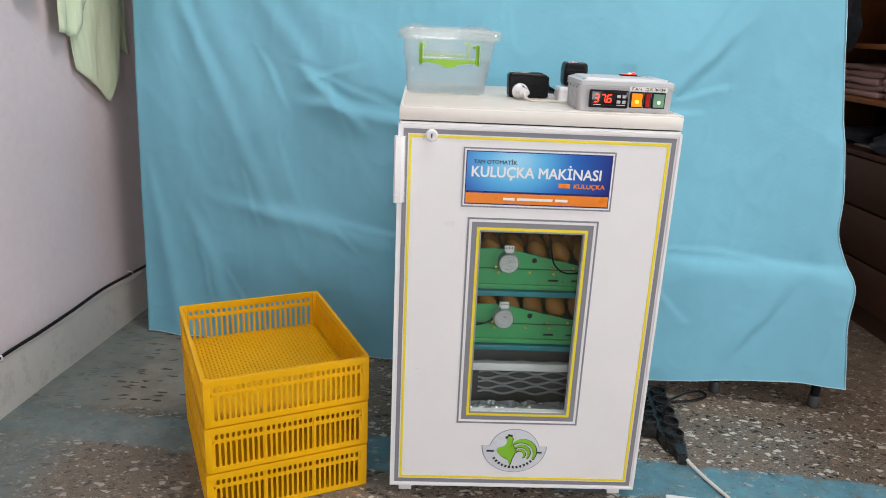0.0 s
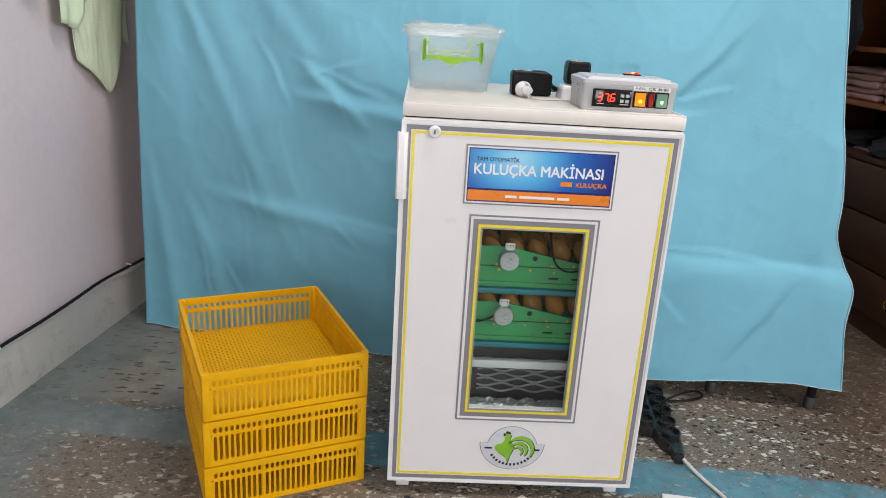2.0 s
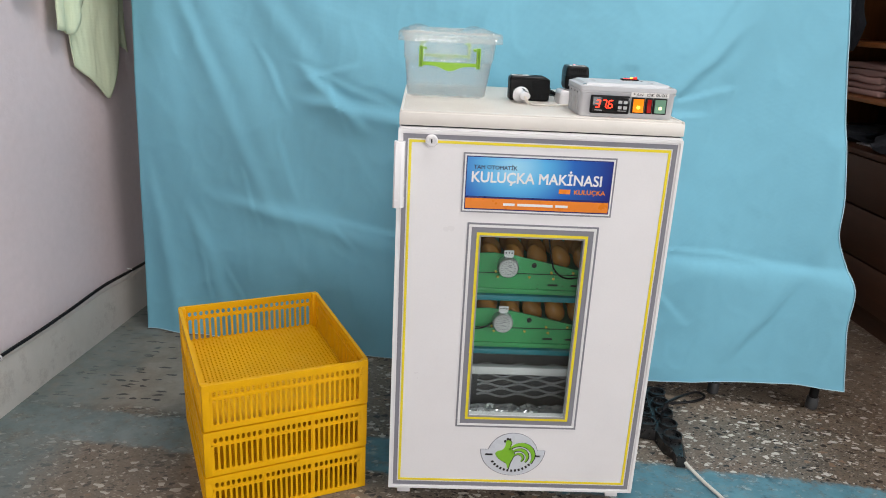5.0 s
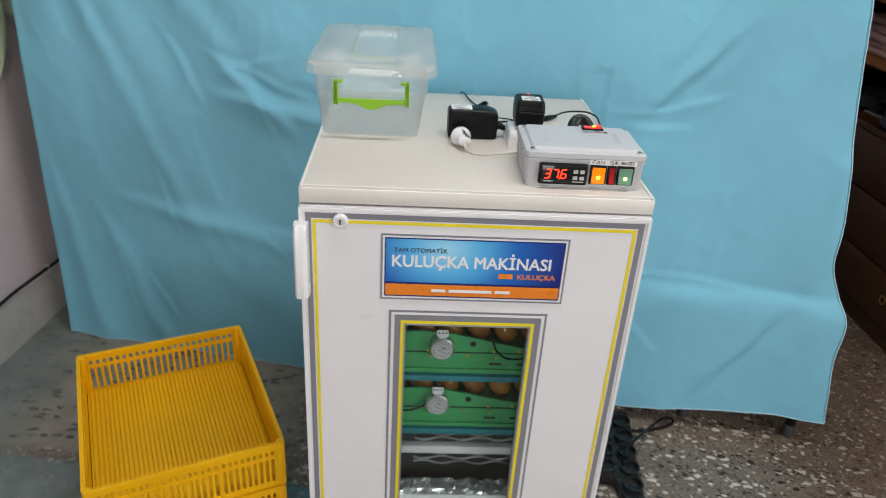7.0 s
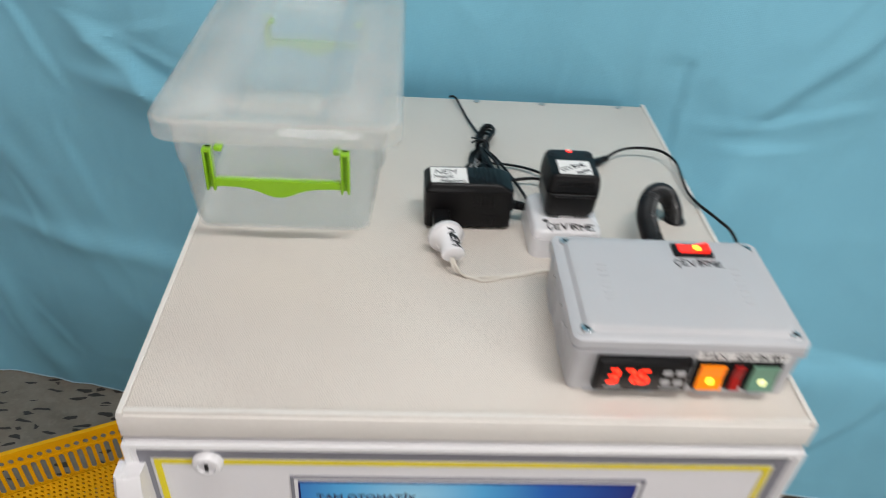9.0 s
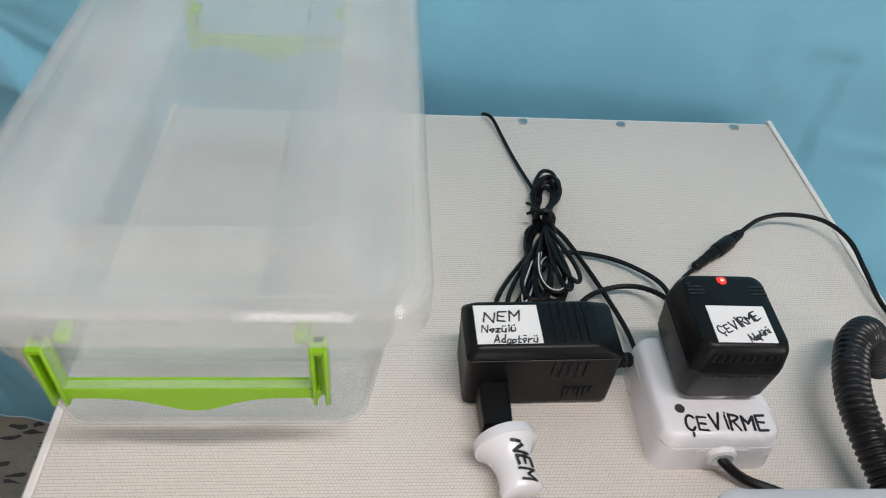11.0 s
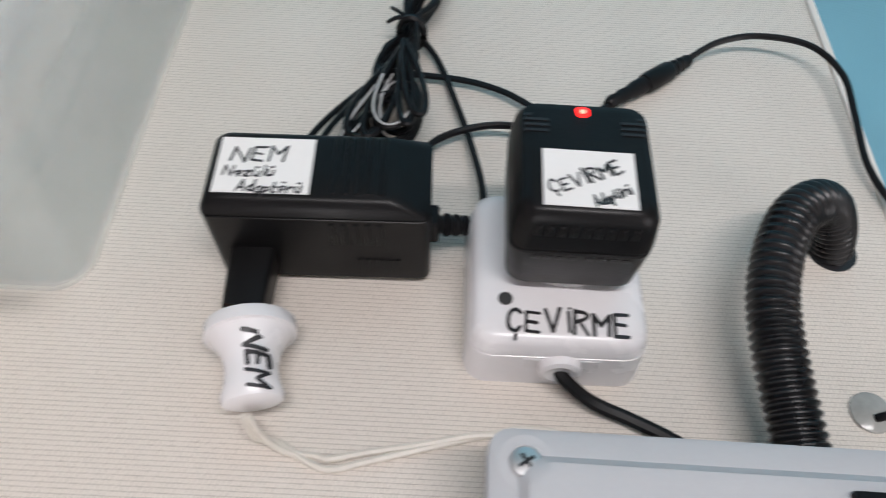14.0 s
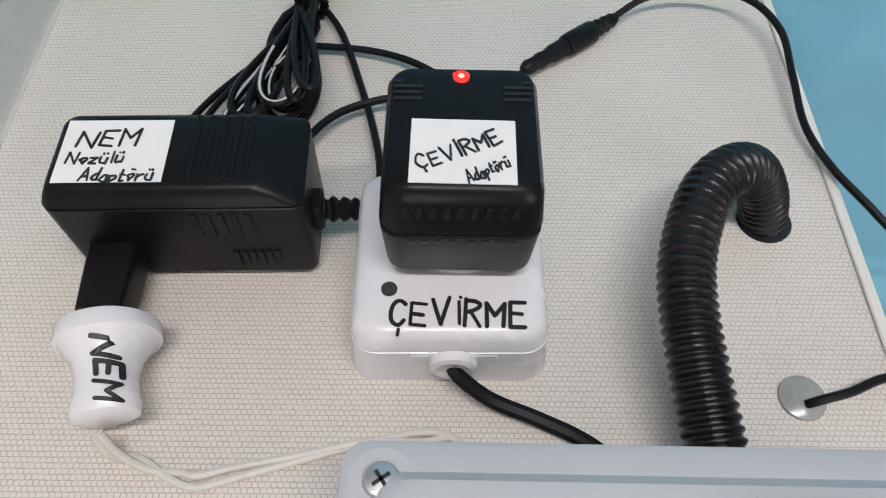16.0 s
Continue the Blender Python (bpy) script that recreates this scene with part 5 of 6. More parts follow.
for x0, x1 in ((LX0 + 0.012, LX0 + 0.068), (LX1 - 0.072, LX1 - 0.016)):
    bm = bmesh.new()
    rings = []
    for k in range(13):
        y = LY0 + 0.012 + (LY1 - LY0 - 0.024) * k / 12
        h = 0.0105 * min(1, k / 1.5 + 0.15, (12 - k) / 1.5 + 0.15)
        rings.append([(x0 + (x1 - x0) * i / 10, y, 0.1345 + h * math.sin(math.pi * i / 10) ** 0.7) for i in range(11)] + [(x0 + (x1 - x0) * i / 10, y, 0.1335 + h * math.sin(math.pi * i / 10) ** 0.7) for i in range(10, -1, -1)])
    loft(bm, rings)
    part("lid_ridge", bm, M_TUB, tub).visible_shadow = False


def tub_handle(yb, s):
    """A U-shaped clip handle with a bowed grip."""
    bm = bmesh.new()
    n = 24
    rings = []
    for k in range(n + 1):
        q = k / n
        x = -0.046 + 0.117 * q
        drop = 0.0105 * math.exp(-((q - 0.5) / 0.17) ** 2)
        top = 0.0748
        bot = top - 0.0066 - drop
        rings.append([(x, yb, top), (x, yb - s * 0.007, top), (x, yb - s * 0.007, bot), (x, yb, bot)])
    loft(bm, rings)
    return bm


for yb, s_ in ((1.5475, 1), (1.858, -1)):
    hdl = part("handle", tub_handle(yb, s_), M_LIME, tub, "lime green folding handle")
    for x in (-0.0505, 0.0675):
        arm = bmesh.new()
        prism_y = sorted((yb, yb - s_ * 0.009))
        box(arm, x, x + 0.0022, *prism_y, 0.064, 0.106, 0.0008, 1)
        box(arm, x + 0.0058, x + 0.008, *prism_y, 0.064, 0.106, 0.0008, 1)
        box(arm, x + 0.0018, x + 0.0062, *sorted((yb, yb - s_ * 0.003)), 0.0645, 0.1055)
        box(arm, x + 0.0018, x + 0.0062, *prism_y, 0.1035, 0.1055)
        part("arm", arm, M_LIME, hdl)
    for x in (-0.0425, 0.0605):
        part("pivot", B(x, x + 0.007, min(yb, yb + s_ * 0.012), max(yb, yb + s_ * 0.012), 0.099, 0.1035, 0.001, 1), M_LIME, hdl)
    # the moulded clip panel between the arms
    ya, yz = sorted((yb - s_ * 0.0075, yb - s_ * 0.0055))
    part("clip_rim", frame_bm(-0.042, 0.068, 0.078, 0.127, 0.0016, ya - 0.0008, yz + 0.0008), M_TUB, tub, smooth=False).visible_shadow = False

# ---------------------------------------------------------------- control box
KX, KY = 0.2525, 1.371
KW, KD, KH = 0.180, 0.127, 0.062
kb = thing("control_box", pose(KX, KY, TOP, 0, 0, -0.6), "light grey plastic control box with red digits and switches", "control box")
bm = bmesh.new()
loft(bm, [[(x, y, z) for x, y in ring_pts(i, KW - i, i, KD - i, 0.006, 4)] for z, i in ((0.0, 0.003), (0.002, 0.0022), (0.044, 0.001), (0.0445, -0.001), (0.047, -0.001), (0.0475, 0.0005), (0.049, 0.0005))])
body = part("body", bm, M_GREYBOX, kb)
bm = bmesh.new()
loft(bm, [[(x, y, z) for x, y in ring_pts(i, KW - i, i, KD - i, 0.007, 4)] for z, i in ((0.049, -0.0012), (0.056, -0.0008), (0.0572, 0.001), (0.0575, 0.0075), (0.0615, 0.0105), (KH, 0.013))])
klid = part("lid", bm, M_GREYBOX, kb, "grey lid with a raised centre")
for fx in (0.016, 0.060, 0.104, 0.148):
    part("foot", B(fx, fx + 0.012, 0.0005, 0.010, -0.0002, 0.003, 0.0006, 1), M_GREYBOX, kb)
for sx in (0.010, KW - 0.010):
    for sy in (0.010, KD - 0.010):
        sc = part("screw", lathe(bmesh.new(), [(0.0048, 0), (0.0048, 0.0008), (0.0042, 0.0018), (0.001, 0.0022)], pose(sx, sy, 0.0574), 18), M_STEEL, kb)
        cs = bmesh.new()
        box(cs, -0.0026, 0.0026, -0.0005, 0.0005, 0.0018, 0.00245)
        box(cs, -0.0005, 0.0005, -0.0026, 0.0026, 0.0018, 0.00245)
        part("cross_slot", turned(cs, pose(sx, sy, 0.0574, 0, 0, 35)), M_INK, sc)
        part("screw_boss", lathe(bmesh.new(), [(0.0085, 0), (0.0085, 0.0018), (0.0055, 0.0018), (0.0052, 0.0004)], pose(sx, sy, 0.0558), 20), M_GREYBOX, klid)
for x0 in (0.030, 0.142):
    for k in range(7):
        part("moulded_mark", B(x0, x0 + 0.008, 0.040 + 0.007 * k, 0.042 + 0.007 * k, KH - 0.0005, KH + 0.0005), M_GREYBOX, klid)
for yy in (0.035, 0.085):
    bm = bmesh.new()
    tube(bm, [(-0.0002, yy + 0.014 * math.cos(a), 0.022 + 0.014 * math.sin(a)) for a in [k * math.pi / 12 for k in range(24)]], 0.0006, 4, 1, True)
    part("knockout", bm, M_GREYBOX, body)
for yy in (0.03, 0.055, 0.09):
    part("side_hole", lathe(bmesh.new(), [(0.0016, 0), (0.0016, 0.0008)], pose(0.0004, yy, 0.042, 0, -90, 0), 10), M_INK, body)
# thermostat
th = part("thermostat", B(0.020, 0.0935, -0.0055, 0.003, 0.0075, 0.0405, 0.0025), M_BLACK, kb, "black digital thermostat")
part("screen", B(0.0235, 0.092, -0.0062, -0.004, 0.0115, 0.038, 0.0008), M_SCREEN, th)


def digit(segs, x, z, w, h, slant=0.12):
    """Seven-segment digit as bars."""
    bm = bmesh.new()
    t = 0.0018
    bars = {"a": (0.1, 0.9, 1, 1), "g": (0.1, 0.9, 0.5, 0.5), "d": (0.1, 0.9, 0, 0), "f": (0, 0, 0.55, 0.95), "b": (1, 1, 0.55, 0.95), "e": (0, 0, 0.05, 0.45), "c": (1, 1, 0.05, 0.45)}
    for s in segs:
        u0, u1, v0, v1 = bars[s]
        box(bm, x + u0 * w - (t / 2 if u0 == u1 else 0), x + u1 * w + (t / 2 if u0 == u1 else 0), -0.0068, -0.0060, z + v0 * h - (t / 2 if v0 == v1 else 0), z + v1 * h + (t / 2 if v0 == v1 else 0))
    for v in bm.verts:
        v.co.x += slant * (v.co.z - z)
    return bm


for segs, x in (("abcdg", 0.0285), ("abc", 0.0405), ("acdefg", 0.0525)):
    for s in segs:
        part("segment", digit(s, x, 0.0185, 0.0075, 0.0135), M_RED, th, "red lit digit bar", smooth=False)
part("decimal_point", B(0.0498, 0.0514, -0.0068, -0.006, 0.0172, 0.0188), M_RED, th)
for x in (0.0715, 0.0815):
    for z in (0.0165, 0.0265):
        part("button", B(x, x + 0.0070, -0.0066, -0.0058, z, z + 0.0058, 0.0004, 1), M_BUTTON, th)
bm = bmesh.new()
box(bm, 0.028, 0.042, -0.0066, -0.006, 0.0128, 0.0142)
part("print_bar", bm, M_BUTTON, th)
part("print_bar", B(0.0715, 0.088, -0.0066, -0.006, 0.0128, 0.0142), M_BUTTON, th)


def rocker(name, x0, x1, z0, z1, m_, hot, label):
    fr = part(name, B(x0, x1, -0.003, 0.003, z0, z1, 0.0012), M_BLACK, kb, label)
    bm = bmesh.new()
    xa, xb, za, zb = x0 + 0.0028, x1 - 0.0028, z0 + 0.0026, z1 - 0.0026
    zm = (za + zb) / 2
    loft(bm, [[(x, -0.002, za), (x, -0.0062, za), (x, -0.0042, zm), (x, -0.0052, zb), (x, -0.002, zb)] for x in (xa, xb)])
    rk = part("rocker", bm, m_, fr, smooth=False)
    if hot:
        xm = (xa + xb) / 2
        part("lamp_spot", B(xm - 0.0028, xm + 0.0028, -0.0058, -0.0045, zm - 0.006, zm - 0.0005, 0.0012), hot, fr)
    return fr


rocker("fan_switch", 0.0975, 0.1225, 0.0095, 0.0390, M_AMBER, M_HOT, "lit amber rocker switch")
rocker("light_switch", 0.1240, 0.1370, 0.0095, 0.0390, M_REDSW, None, "small red rocker switch")
rocker("power_switch", 0.1385, 0.1640, 0.0095, 0.0390, M_GREENSW, M_PALEHOT, "lit green rocker switch")
strip = part("label_strip", B(0.0955, 0.1665, -0.0012, 0.002, 0.0402, 0.0482), M_PAPER, kb, smooth=False)
for s, x, w in (("FAN", 0.1085, 0.017), ("IŞIK", 0.1315, 0.014), ("ON/OFF", 0.1525, 0.021)):
    part("lettering", turned(scribe(s, 0.0047, w, 0.0008, x, 0, "CENTER", 0.05, 0, 5), Matrix.Translation((0, -0.0014, 0.0420)) @ UP), M_INK, strip)
sw = part("turning_switch", B(0.100, 0.134, 0.0965, 0.1130, KH - 0.002, KH + 0.0026, 0.001), M_BLACK, kb, "lit red rocker switch on the lid")
bm = bmesh.new()
loft(bm, [[(0.1045, y, KH), (0.1045, y, KH + 0.0036), (0.118, y, KH + 0.0030), (0.1300, y, KH + 0.0068), (0.1300, y, KH)] for y in (0.0995, 0.1100)])
part("rocker", bm, M_REDGLOW, sw, smooth=False)
part("lamp_spot", B(0.1175, 0.1235, 0.1020, 0.1075, KH + 0.0035, KH + 0.0052, 0.001), M_HOT, sw)
part("lettering", turned(scribe("ÇEVİRME", 0.0072, 0.040, 0.0011, 0.118, 0, "CENTER", 0.08, 0, 3), Matrix.Translation((0, 0.0850, KH + 0.0002))), M_INK, klid, "hand-written marker lettering")

# ---------------------------------------------------------------- turning motor's wall socket and adapter
sk = thing("surface_socket", pose(0.2815, 1.5755, TOP, 0, 0, 0.5), "white surface-mounted socket box with marker lettering", "socket")
bm = bmesh.new()
loft(bm, [[(x, y, z) for x, y in ring_pts(-0.0325 + i, 0.0325 - i, -0.0345 + i, 0.0345 - i, 0.009, 6)] for z, i in ((0.0, -0.0025), (0.020, -0.0012), (0.0203, -0.0004), (0.0208, -0.001), (0.0265, 0.0), (0.0288, 0.0018), (0.0295, 0.005))])
skb = part("body", bm, M_SOCKET, sk)
bm = bmesh.new()
lathe(bm, [(0.0085, 0), (0.008, 0.003), (0.006, 0.0038), (0.0035, 0.003)], pose(0.001, -0.0360, 0.0145, 90, 0, 0), 24)
part("cable_gland", bm, M_SOCKET, sk)
part("knockout_panel", B(-0.0135, 0.0165, -0.0362, -0.0340, 0.003, 0.0195, 0.0008, 1), M_SOCKET, sk)
part("collar", lathe(bmesh.new(), [(0.0205, 0.0), (0.0205, 0.0018), (0.0195, 0.003), (0.018, 0.003)], pose(0.003, 0.010, 0.0292), 32), M_SOCKET, sk)
part("screw_hole", lathe(bmesh.new(), [(0.0028, 0), (0.0028, 0.0004)], pose(-0.0205, -0.0165, 0.0295), 14), M_GREYSLEEVE, skb)
part("lettering", turned(scribe("ÇEVİRME", 0.0088, 0.0445, 0.0013, 0, 0, "CENTER", 0.05, 0.05, 11), Matrix.Translation((0.0022, -0.0302, 0.0297))), M_INK, skb, "hand-written marker lettering")

a2 = thing("power_adapter", pose(0.2845, 1.5890, TOP + 0.031, 0, 0, -0.5) @ Matrix.Diagonal((1.07, 1.08, 1.14, 1)), "black plug-in adapter with paper label and red light", "adapter", "black adapters")
bm = bmesh.new()
loft(bm, [[(x, y, z) for x, y in ring_pts(-0.0235 + i, 0.0235 - i, -0.0265 + j, 0.0265 - k, 0.006, 5)] for z, i, j, k in ((0.0, 0.003, 0.005, 0.003), (0.005, 0.001, 0.002, 0.001), (0.024, 0.0, 0.0, 0.0), (0.0245, 0.0005, 0.0006, 0.0005), (0.0262, 0.0005, 0.0006, 0.0005), (0.0268, 0, 0, 0), (0.037, 0.001, 0.0012, 0.002), (0.0405, 0.0025, 0.0026, 0.004), (0.0418, 0.005, 0.0042, 0.008))])
a2b = part("casing", bm, M_BLACK, a2)
part("plug_base", lathe(bmesh.new(), [(0.0165, -0.002), (0.0165, 0.003)], pose(0, -0.004, 0), 24), M_BLACK, a2)
for s in (-1, 1):
    for k in range(4):
        part("vent_slit", B(s * 0.0160 - 0.004, s * 0.0160 + 0.004, 0.0085 + 0.0024 * k, 0.0096 + 0.0024 * k, 0.0400, 0.0421 - 0.0004 * max(k - 2, 0)), M_INK, a2b)
for k in range(9):
    part("rib", B(-0.0165 + 0.0038 * k, -0.0145 + 0.0038 * k, -0.0262, -0.0246, 0.032, 0.0372, 0.0004, 1), M_BLACK, a2b)
for k in range(8):
    part("vent_dot", B(-0.0155 + 0.004 * k + (0.0015 if k > 3 else 0), -0.0133 + 0.004 * k + (0.0015 if k > 3 else 0), -0.0268, -0.0262, 0.0215, 0.0225), M_GREYSLEEVE, a2b)
part("indicator", lathe(bmesh.new(), [(0.0031, 0), (0.0030, 0.0007), (0.0018, 0.0013), (0.0005, 0.0015)], pose(-0.0005, 0.0180, 0.0408), 14), glow("red_indicator", (1.0, 0.015, 0.01), 3.0), a2, "red lit indicator")
part("indicator_core", lathe(bmesh.new(), [(0.0010, 0.0), (0.0009, 0.0004), (0.0003, 0.0006)], pose(-0.0005, 0.0180, 0.0420), 12), glow("indicator_core", (1.0, 0.3, 0.2), 3.0), a2)
lb = part("label", turned(B(-0.0146, 0.0146, -0.0112, 0.0112, 0, 0.0003), pose(0.0, -0.0104, 0.0420, 0, 0, -0.5)), M_PAPER, a2, "white paper label", smooth=False)
part("lettering", turned(scribe("ÇEVİRME", 0.0048, 0.0245, 0.00072, 0, 0, "CENTER", 0.08, 0, 21), pose(-0.0005, -0.0124, 0.0424, 0, 0, 24)), M_INK, lb)
part("lettering", turned(scribe("Adaptörü", 0.0040, 0.0128, 0.0006, 0, 0, "CENTER", 0.1, 0.2, 23), pose(0.0072, -0.0186, 0.0424, 0, 0, 30)), M_INK, lb)

# ---------------------------------------------------------------- humidifier adapter and its plug
a1 = thing("power_adapter", pose(0.1450, 1.5725, TOP, 0, 0, 1.5), "long black mains adapter with a hand-written paper label", "adapter", "black adapters")
bm = bmesh.new()
AL, AD = 0.0870, 0.046


def a1_ring(x0, x1, y0, y1, z, r=0.004):
    return [(x, y, z) for x, y in ring_pts(x0, x1, y0, y1, r, 4)]


loft(bm, [a1_ring(0.004, AL - 0.003, 0.0095, AD - 0.003, 0.001), a1_ring(0.001, AL, 0.0068, AD, 0.004), a1_ring(0.0, AL, 0.0062, AD, 0.0440), a1_ring(0.0008, AL - 0.0008, 0.0070, AD, 0.0444), a1_ring(0.0008, AL - 0.0008, 0.0070, AD, 0.0452), a1_ring(0.0, AL, 0.0062, AD, 0.0456),
          a1_ring(0.0012, AL - 0.005, 0.0068, AD - 0.002, 0.0485), a1_ring(0.003, AL - 0.0115, 0.0085, AD - 0.004, 0.0518, 0.005), a1_ring(0.0052, AL - 0.0135, 0.0105, AD - 0.0065, 0.0528, 0.005)])
a1b = part("casing", bm, M_BLACK, a1)
for k in range(5):
    x = 0.0490 + 0.0046 * k
    part("vent_slit", B(x, x + 0.0022, 0.012, 0.0405, 0.0520, 0.0534, 0.0004, 1), M_BLACK, a1b)
    part("vent_slit", B(x - 0.0008, x + 0.0014, 0.0056, 0.0070, 0.0285, 0.0420, 0.0003, 1), M_BLACK, a1b)
rb_ = bmesh.new()
for k in range(6):
    box(rb_, 0.058 + 0.003 * k, 0.0598 + 0.003 * k, 0.0058, 0.0072, 0.008 + 0.002 * (k % 3), 0.0185)
part("rating_bar", rb_, M_RUBBER, a1b)
lb = part("label", B(0.0055, 0.0415, 0.0115, 0.0385, 0.0527, 0.0531), M_PAPER, a1, "white paper label", smooth=False)
part("lettering", turned(scribe("NEM", 0.0066, 0.0195, 0.0009, 0, 0, "LEFT", 0.1, 0.15, 31), Matrix.Translation((0.0105, 0.0270, 0.0532))), M_INK, lb)
part("lettering", turned(scribe("Nozülü", 0.0050, 0.0185, 0.0008, 0, 0, "LEFT", 0.1, 0.1, 32), Matrix.Translation((0.0085, 0.0195, 0.0532))), M_INK, lb)
part("lettering", turned(scribe("Adaptörü", 0.0050, 0.0235, 0.0008, 0, 0, "LEFT", 0.1, 0.15, 33), Matrix.Translation((0.0145, 0.0120, 0.0532))), M_INK, lb)
bm = bmesh.new()
loft(bm, [[(0.0165 + 0.78 * r * x, y, 0.0165 + r * z) for x, z in ring_pts(-1, 1, -0.72, 0.72, 0.22, 3)] for y, r in ((0.009, 0.0115), (-0.008, 0.0108), (-0.019, 0.0102))])
part("plug_neck", bm, M_BLACK, a1)
rel = bmesh.new()
tube(rel, [(AL - 0.002, 0.022, 0.022), (AL + 0.006, 0.0235, 0.020), (AL + 0.014, 0.026, 0.0165), (AL + 0.0205, 0.0275, 0.0145)], 0.004, 10, 8, radii=lambda t, i: 0.0056 - 0.0016 * t if i % 4 < 2 else 0.0040 - 0.001 * t)
box(rel, AL - 0.001, AL + 0.0035, 0.0165, 0.0275, 0.016, 0.029, 0.001, 1)
part("strain_relief", rel, M_RUBBER, a1)

pg = thing("cable_coupler", pose(0.1648, 1.5490, TOP + 0.0170, 0, 0, 12) @ Matrix.Diagonal((0.87, 0.80, 0.87, 1)), "white cable coupler marked with black marker", "coupler")
bm = bmesh.new()
rings = []
for y, rx, rz in ((0.0, 0.0196, 0.0192), (-0.0006, 0.0200, 0.0195), (-0.0064, 0.0200, 0.0195), (-0.0068, 0.0184, 0.0180), (-0.0105, 0.0160, 0.0160), (-0.016, 0.0126, 0.0135), (-0.024, 0.0112, 0.0118), (-0.031, 0.0118, 0.0110), (-0.0365, 0.0132, 0.0104), (-0.0395, 0.0126, 0.0090), (-0.0405, 0.0105, 0.007)):
    rings.append([(rx * math.cos(a), y, rz * math.sin(a) - 0.0008) for a in [2 * math.pi * k / 28 for k in range(28)]])
loft(bm, rings)
pgb = part("shell", bm, M_SOCKET, pg)
part("red_insert", lathe(bmesh.new(), [(0.0165, 0), (0.0165, 0.0006)], pose(0, 0.0001, 0, -90, 0, 0), 28), M_REDBOX, pg)
nem = turned(scribe("NEM", 0.0088, 0.0245, 0.0018, 0, 0, "LEFT", 0.06, 0.25, 41), pose(-0.0002, -0.0110, 0.0002, 0, 0, -90))
bmesh.ops.subdivide_edges(nem, edges=[e for e in nem.edges if e.calc_length() > 0.002], cuts=2)
SHELL = ((-0.006, 0.0188), (-0.0105, 0.016), (-0.016, 0.0135), (-0.024, 0.0120), (-0.032, 0.0112), (-0.0375, 0.010))
for v in nem.verts:
    r = np.interp(-v.co.y, [-a for a, _ in SHELL], [b for _, b in SHELL])
    v.co.z += math.sqrt(max(1 - (v.co.x / 0.0125) ** 2, 0.1)) * r - 0.0006
part("lettering", nem, M_INK, pgb, "hand-written marker lettering", smooth=False)

# ---------------------------------------------------------------- hose, holes and cables on the lid
def cable_thing(name, pts, r, m_, label, category="cable", group="", **kw):
    bm = bmesh.new()
    tube(bm, pts, r, 8, 8, **kw)
    return solo(name, bm, m_, Matrix(), label, category, group)


Z = TOP
hose = bmesh.new()
hp = smooth_path([(0.3640, 1.497, Z + 0.022), (0.3625, 1.515, Z + 0.025), (0.3603, 1.540, Z + 0.030), (0.3606, 1.562, Z + 0.034), (0.3652, 1.580, Z + 0.037), (0.3735, 1.596, Z + 0.0385), (0.3845, 1.6060, Z + 0.037), (0.3960, 1.6115, Z + 0.029), (0.4055, 1.6115, Z + 0.014), (0.4105, 1.6100, Z - 0.001)], 14)
step, total = 0.0036, 0.0
for a, b in zip(hp, hp[1:]):
    total += (b - a).length
nring = int(total / step) * 6
seg_i = 0
even = []
lens = [0.0]
for a, b in zip(hp, hp[1:]):
    lens.append(lens[-1] + (b - a).length)
for k in range(nring + 1):
    want = total * k / nring
    while seg_i < len(hp) - 2 and lens[seg_i + 1] < want:
        seg_i += 1
    t_ = (want - lens[seg_i]) / max(lens[seg_i + 1] - lens[seg_i], 1e-9)
    even.append(hp[seg_i].lerp(hp[seg_i + 1], t_))
tube(hose, even, 0.009, 20, 0, radii=lambda t, i: (0.0093, 0.0098, 0.0098, 0.0093, 0.0086, 0.0086)[i % 6])
solo("corrugated_hose", hose, M_HOSE, Matrix(), "black corrugated hose curving into a hole in the lid", "hose")
solo("hole_rim", lathe(bmesh.new(), [(0.0112, 0), (0.0112, 0.0003)], pose(0.4108, 1.6095, Z + 0.0001), 28), M_INK, Matrix(), "dark drilled hole round the hose", "hole")
solo("glue_plug", lathe(bmesh.new(), [(0.0085, 0), (0.0083, 0.0009), (0.005, 0.0022), (0.002, 0.0026)], pose(0.4065, 1.533, Z + 0.0002), 24), M_GLUE, Matrix(), "glue-filled cable hole in the lid", "hole")
cable_thing("black_cable", [(0.4065, 1.530, Z + 0.002), (0.411, 1.5305, Z + 0.0055), (0.421, 1.533, Z + 0.0065), (0.436, 1.539, Z + 0.005), (0.4475, 1.538, Z + 0.003), (0.452, 1.53, Z - 0.02), (0.453, 1.52, Z - 0.09)], 0.0017, M_RUBBER, "thin black cable leaving the glued hole")
cable_thing("black_cable", [(0.2825, 1.540, Z + 0.0145), (0.285, 1.535, Z + 0.0125), (0.296, 1.529, Z + 0.0065), (0.312, 1.523, Z + 0.0045), (0.328, 1.515, Z + 0.0045), (0.345, 1.499, Z + 0.010)], 0.0028, M_RUBBER, "black mains cable from the socket box to the control box")
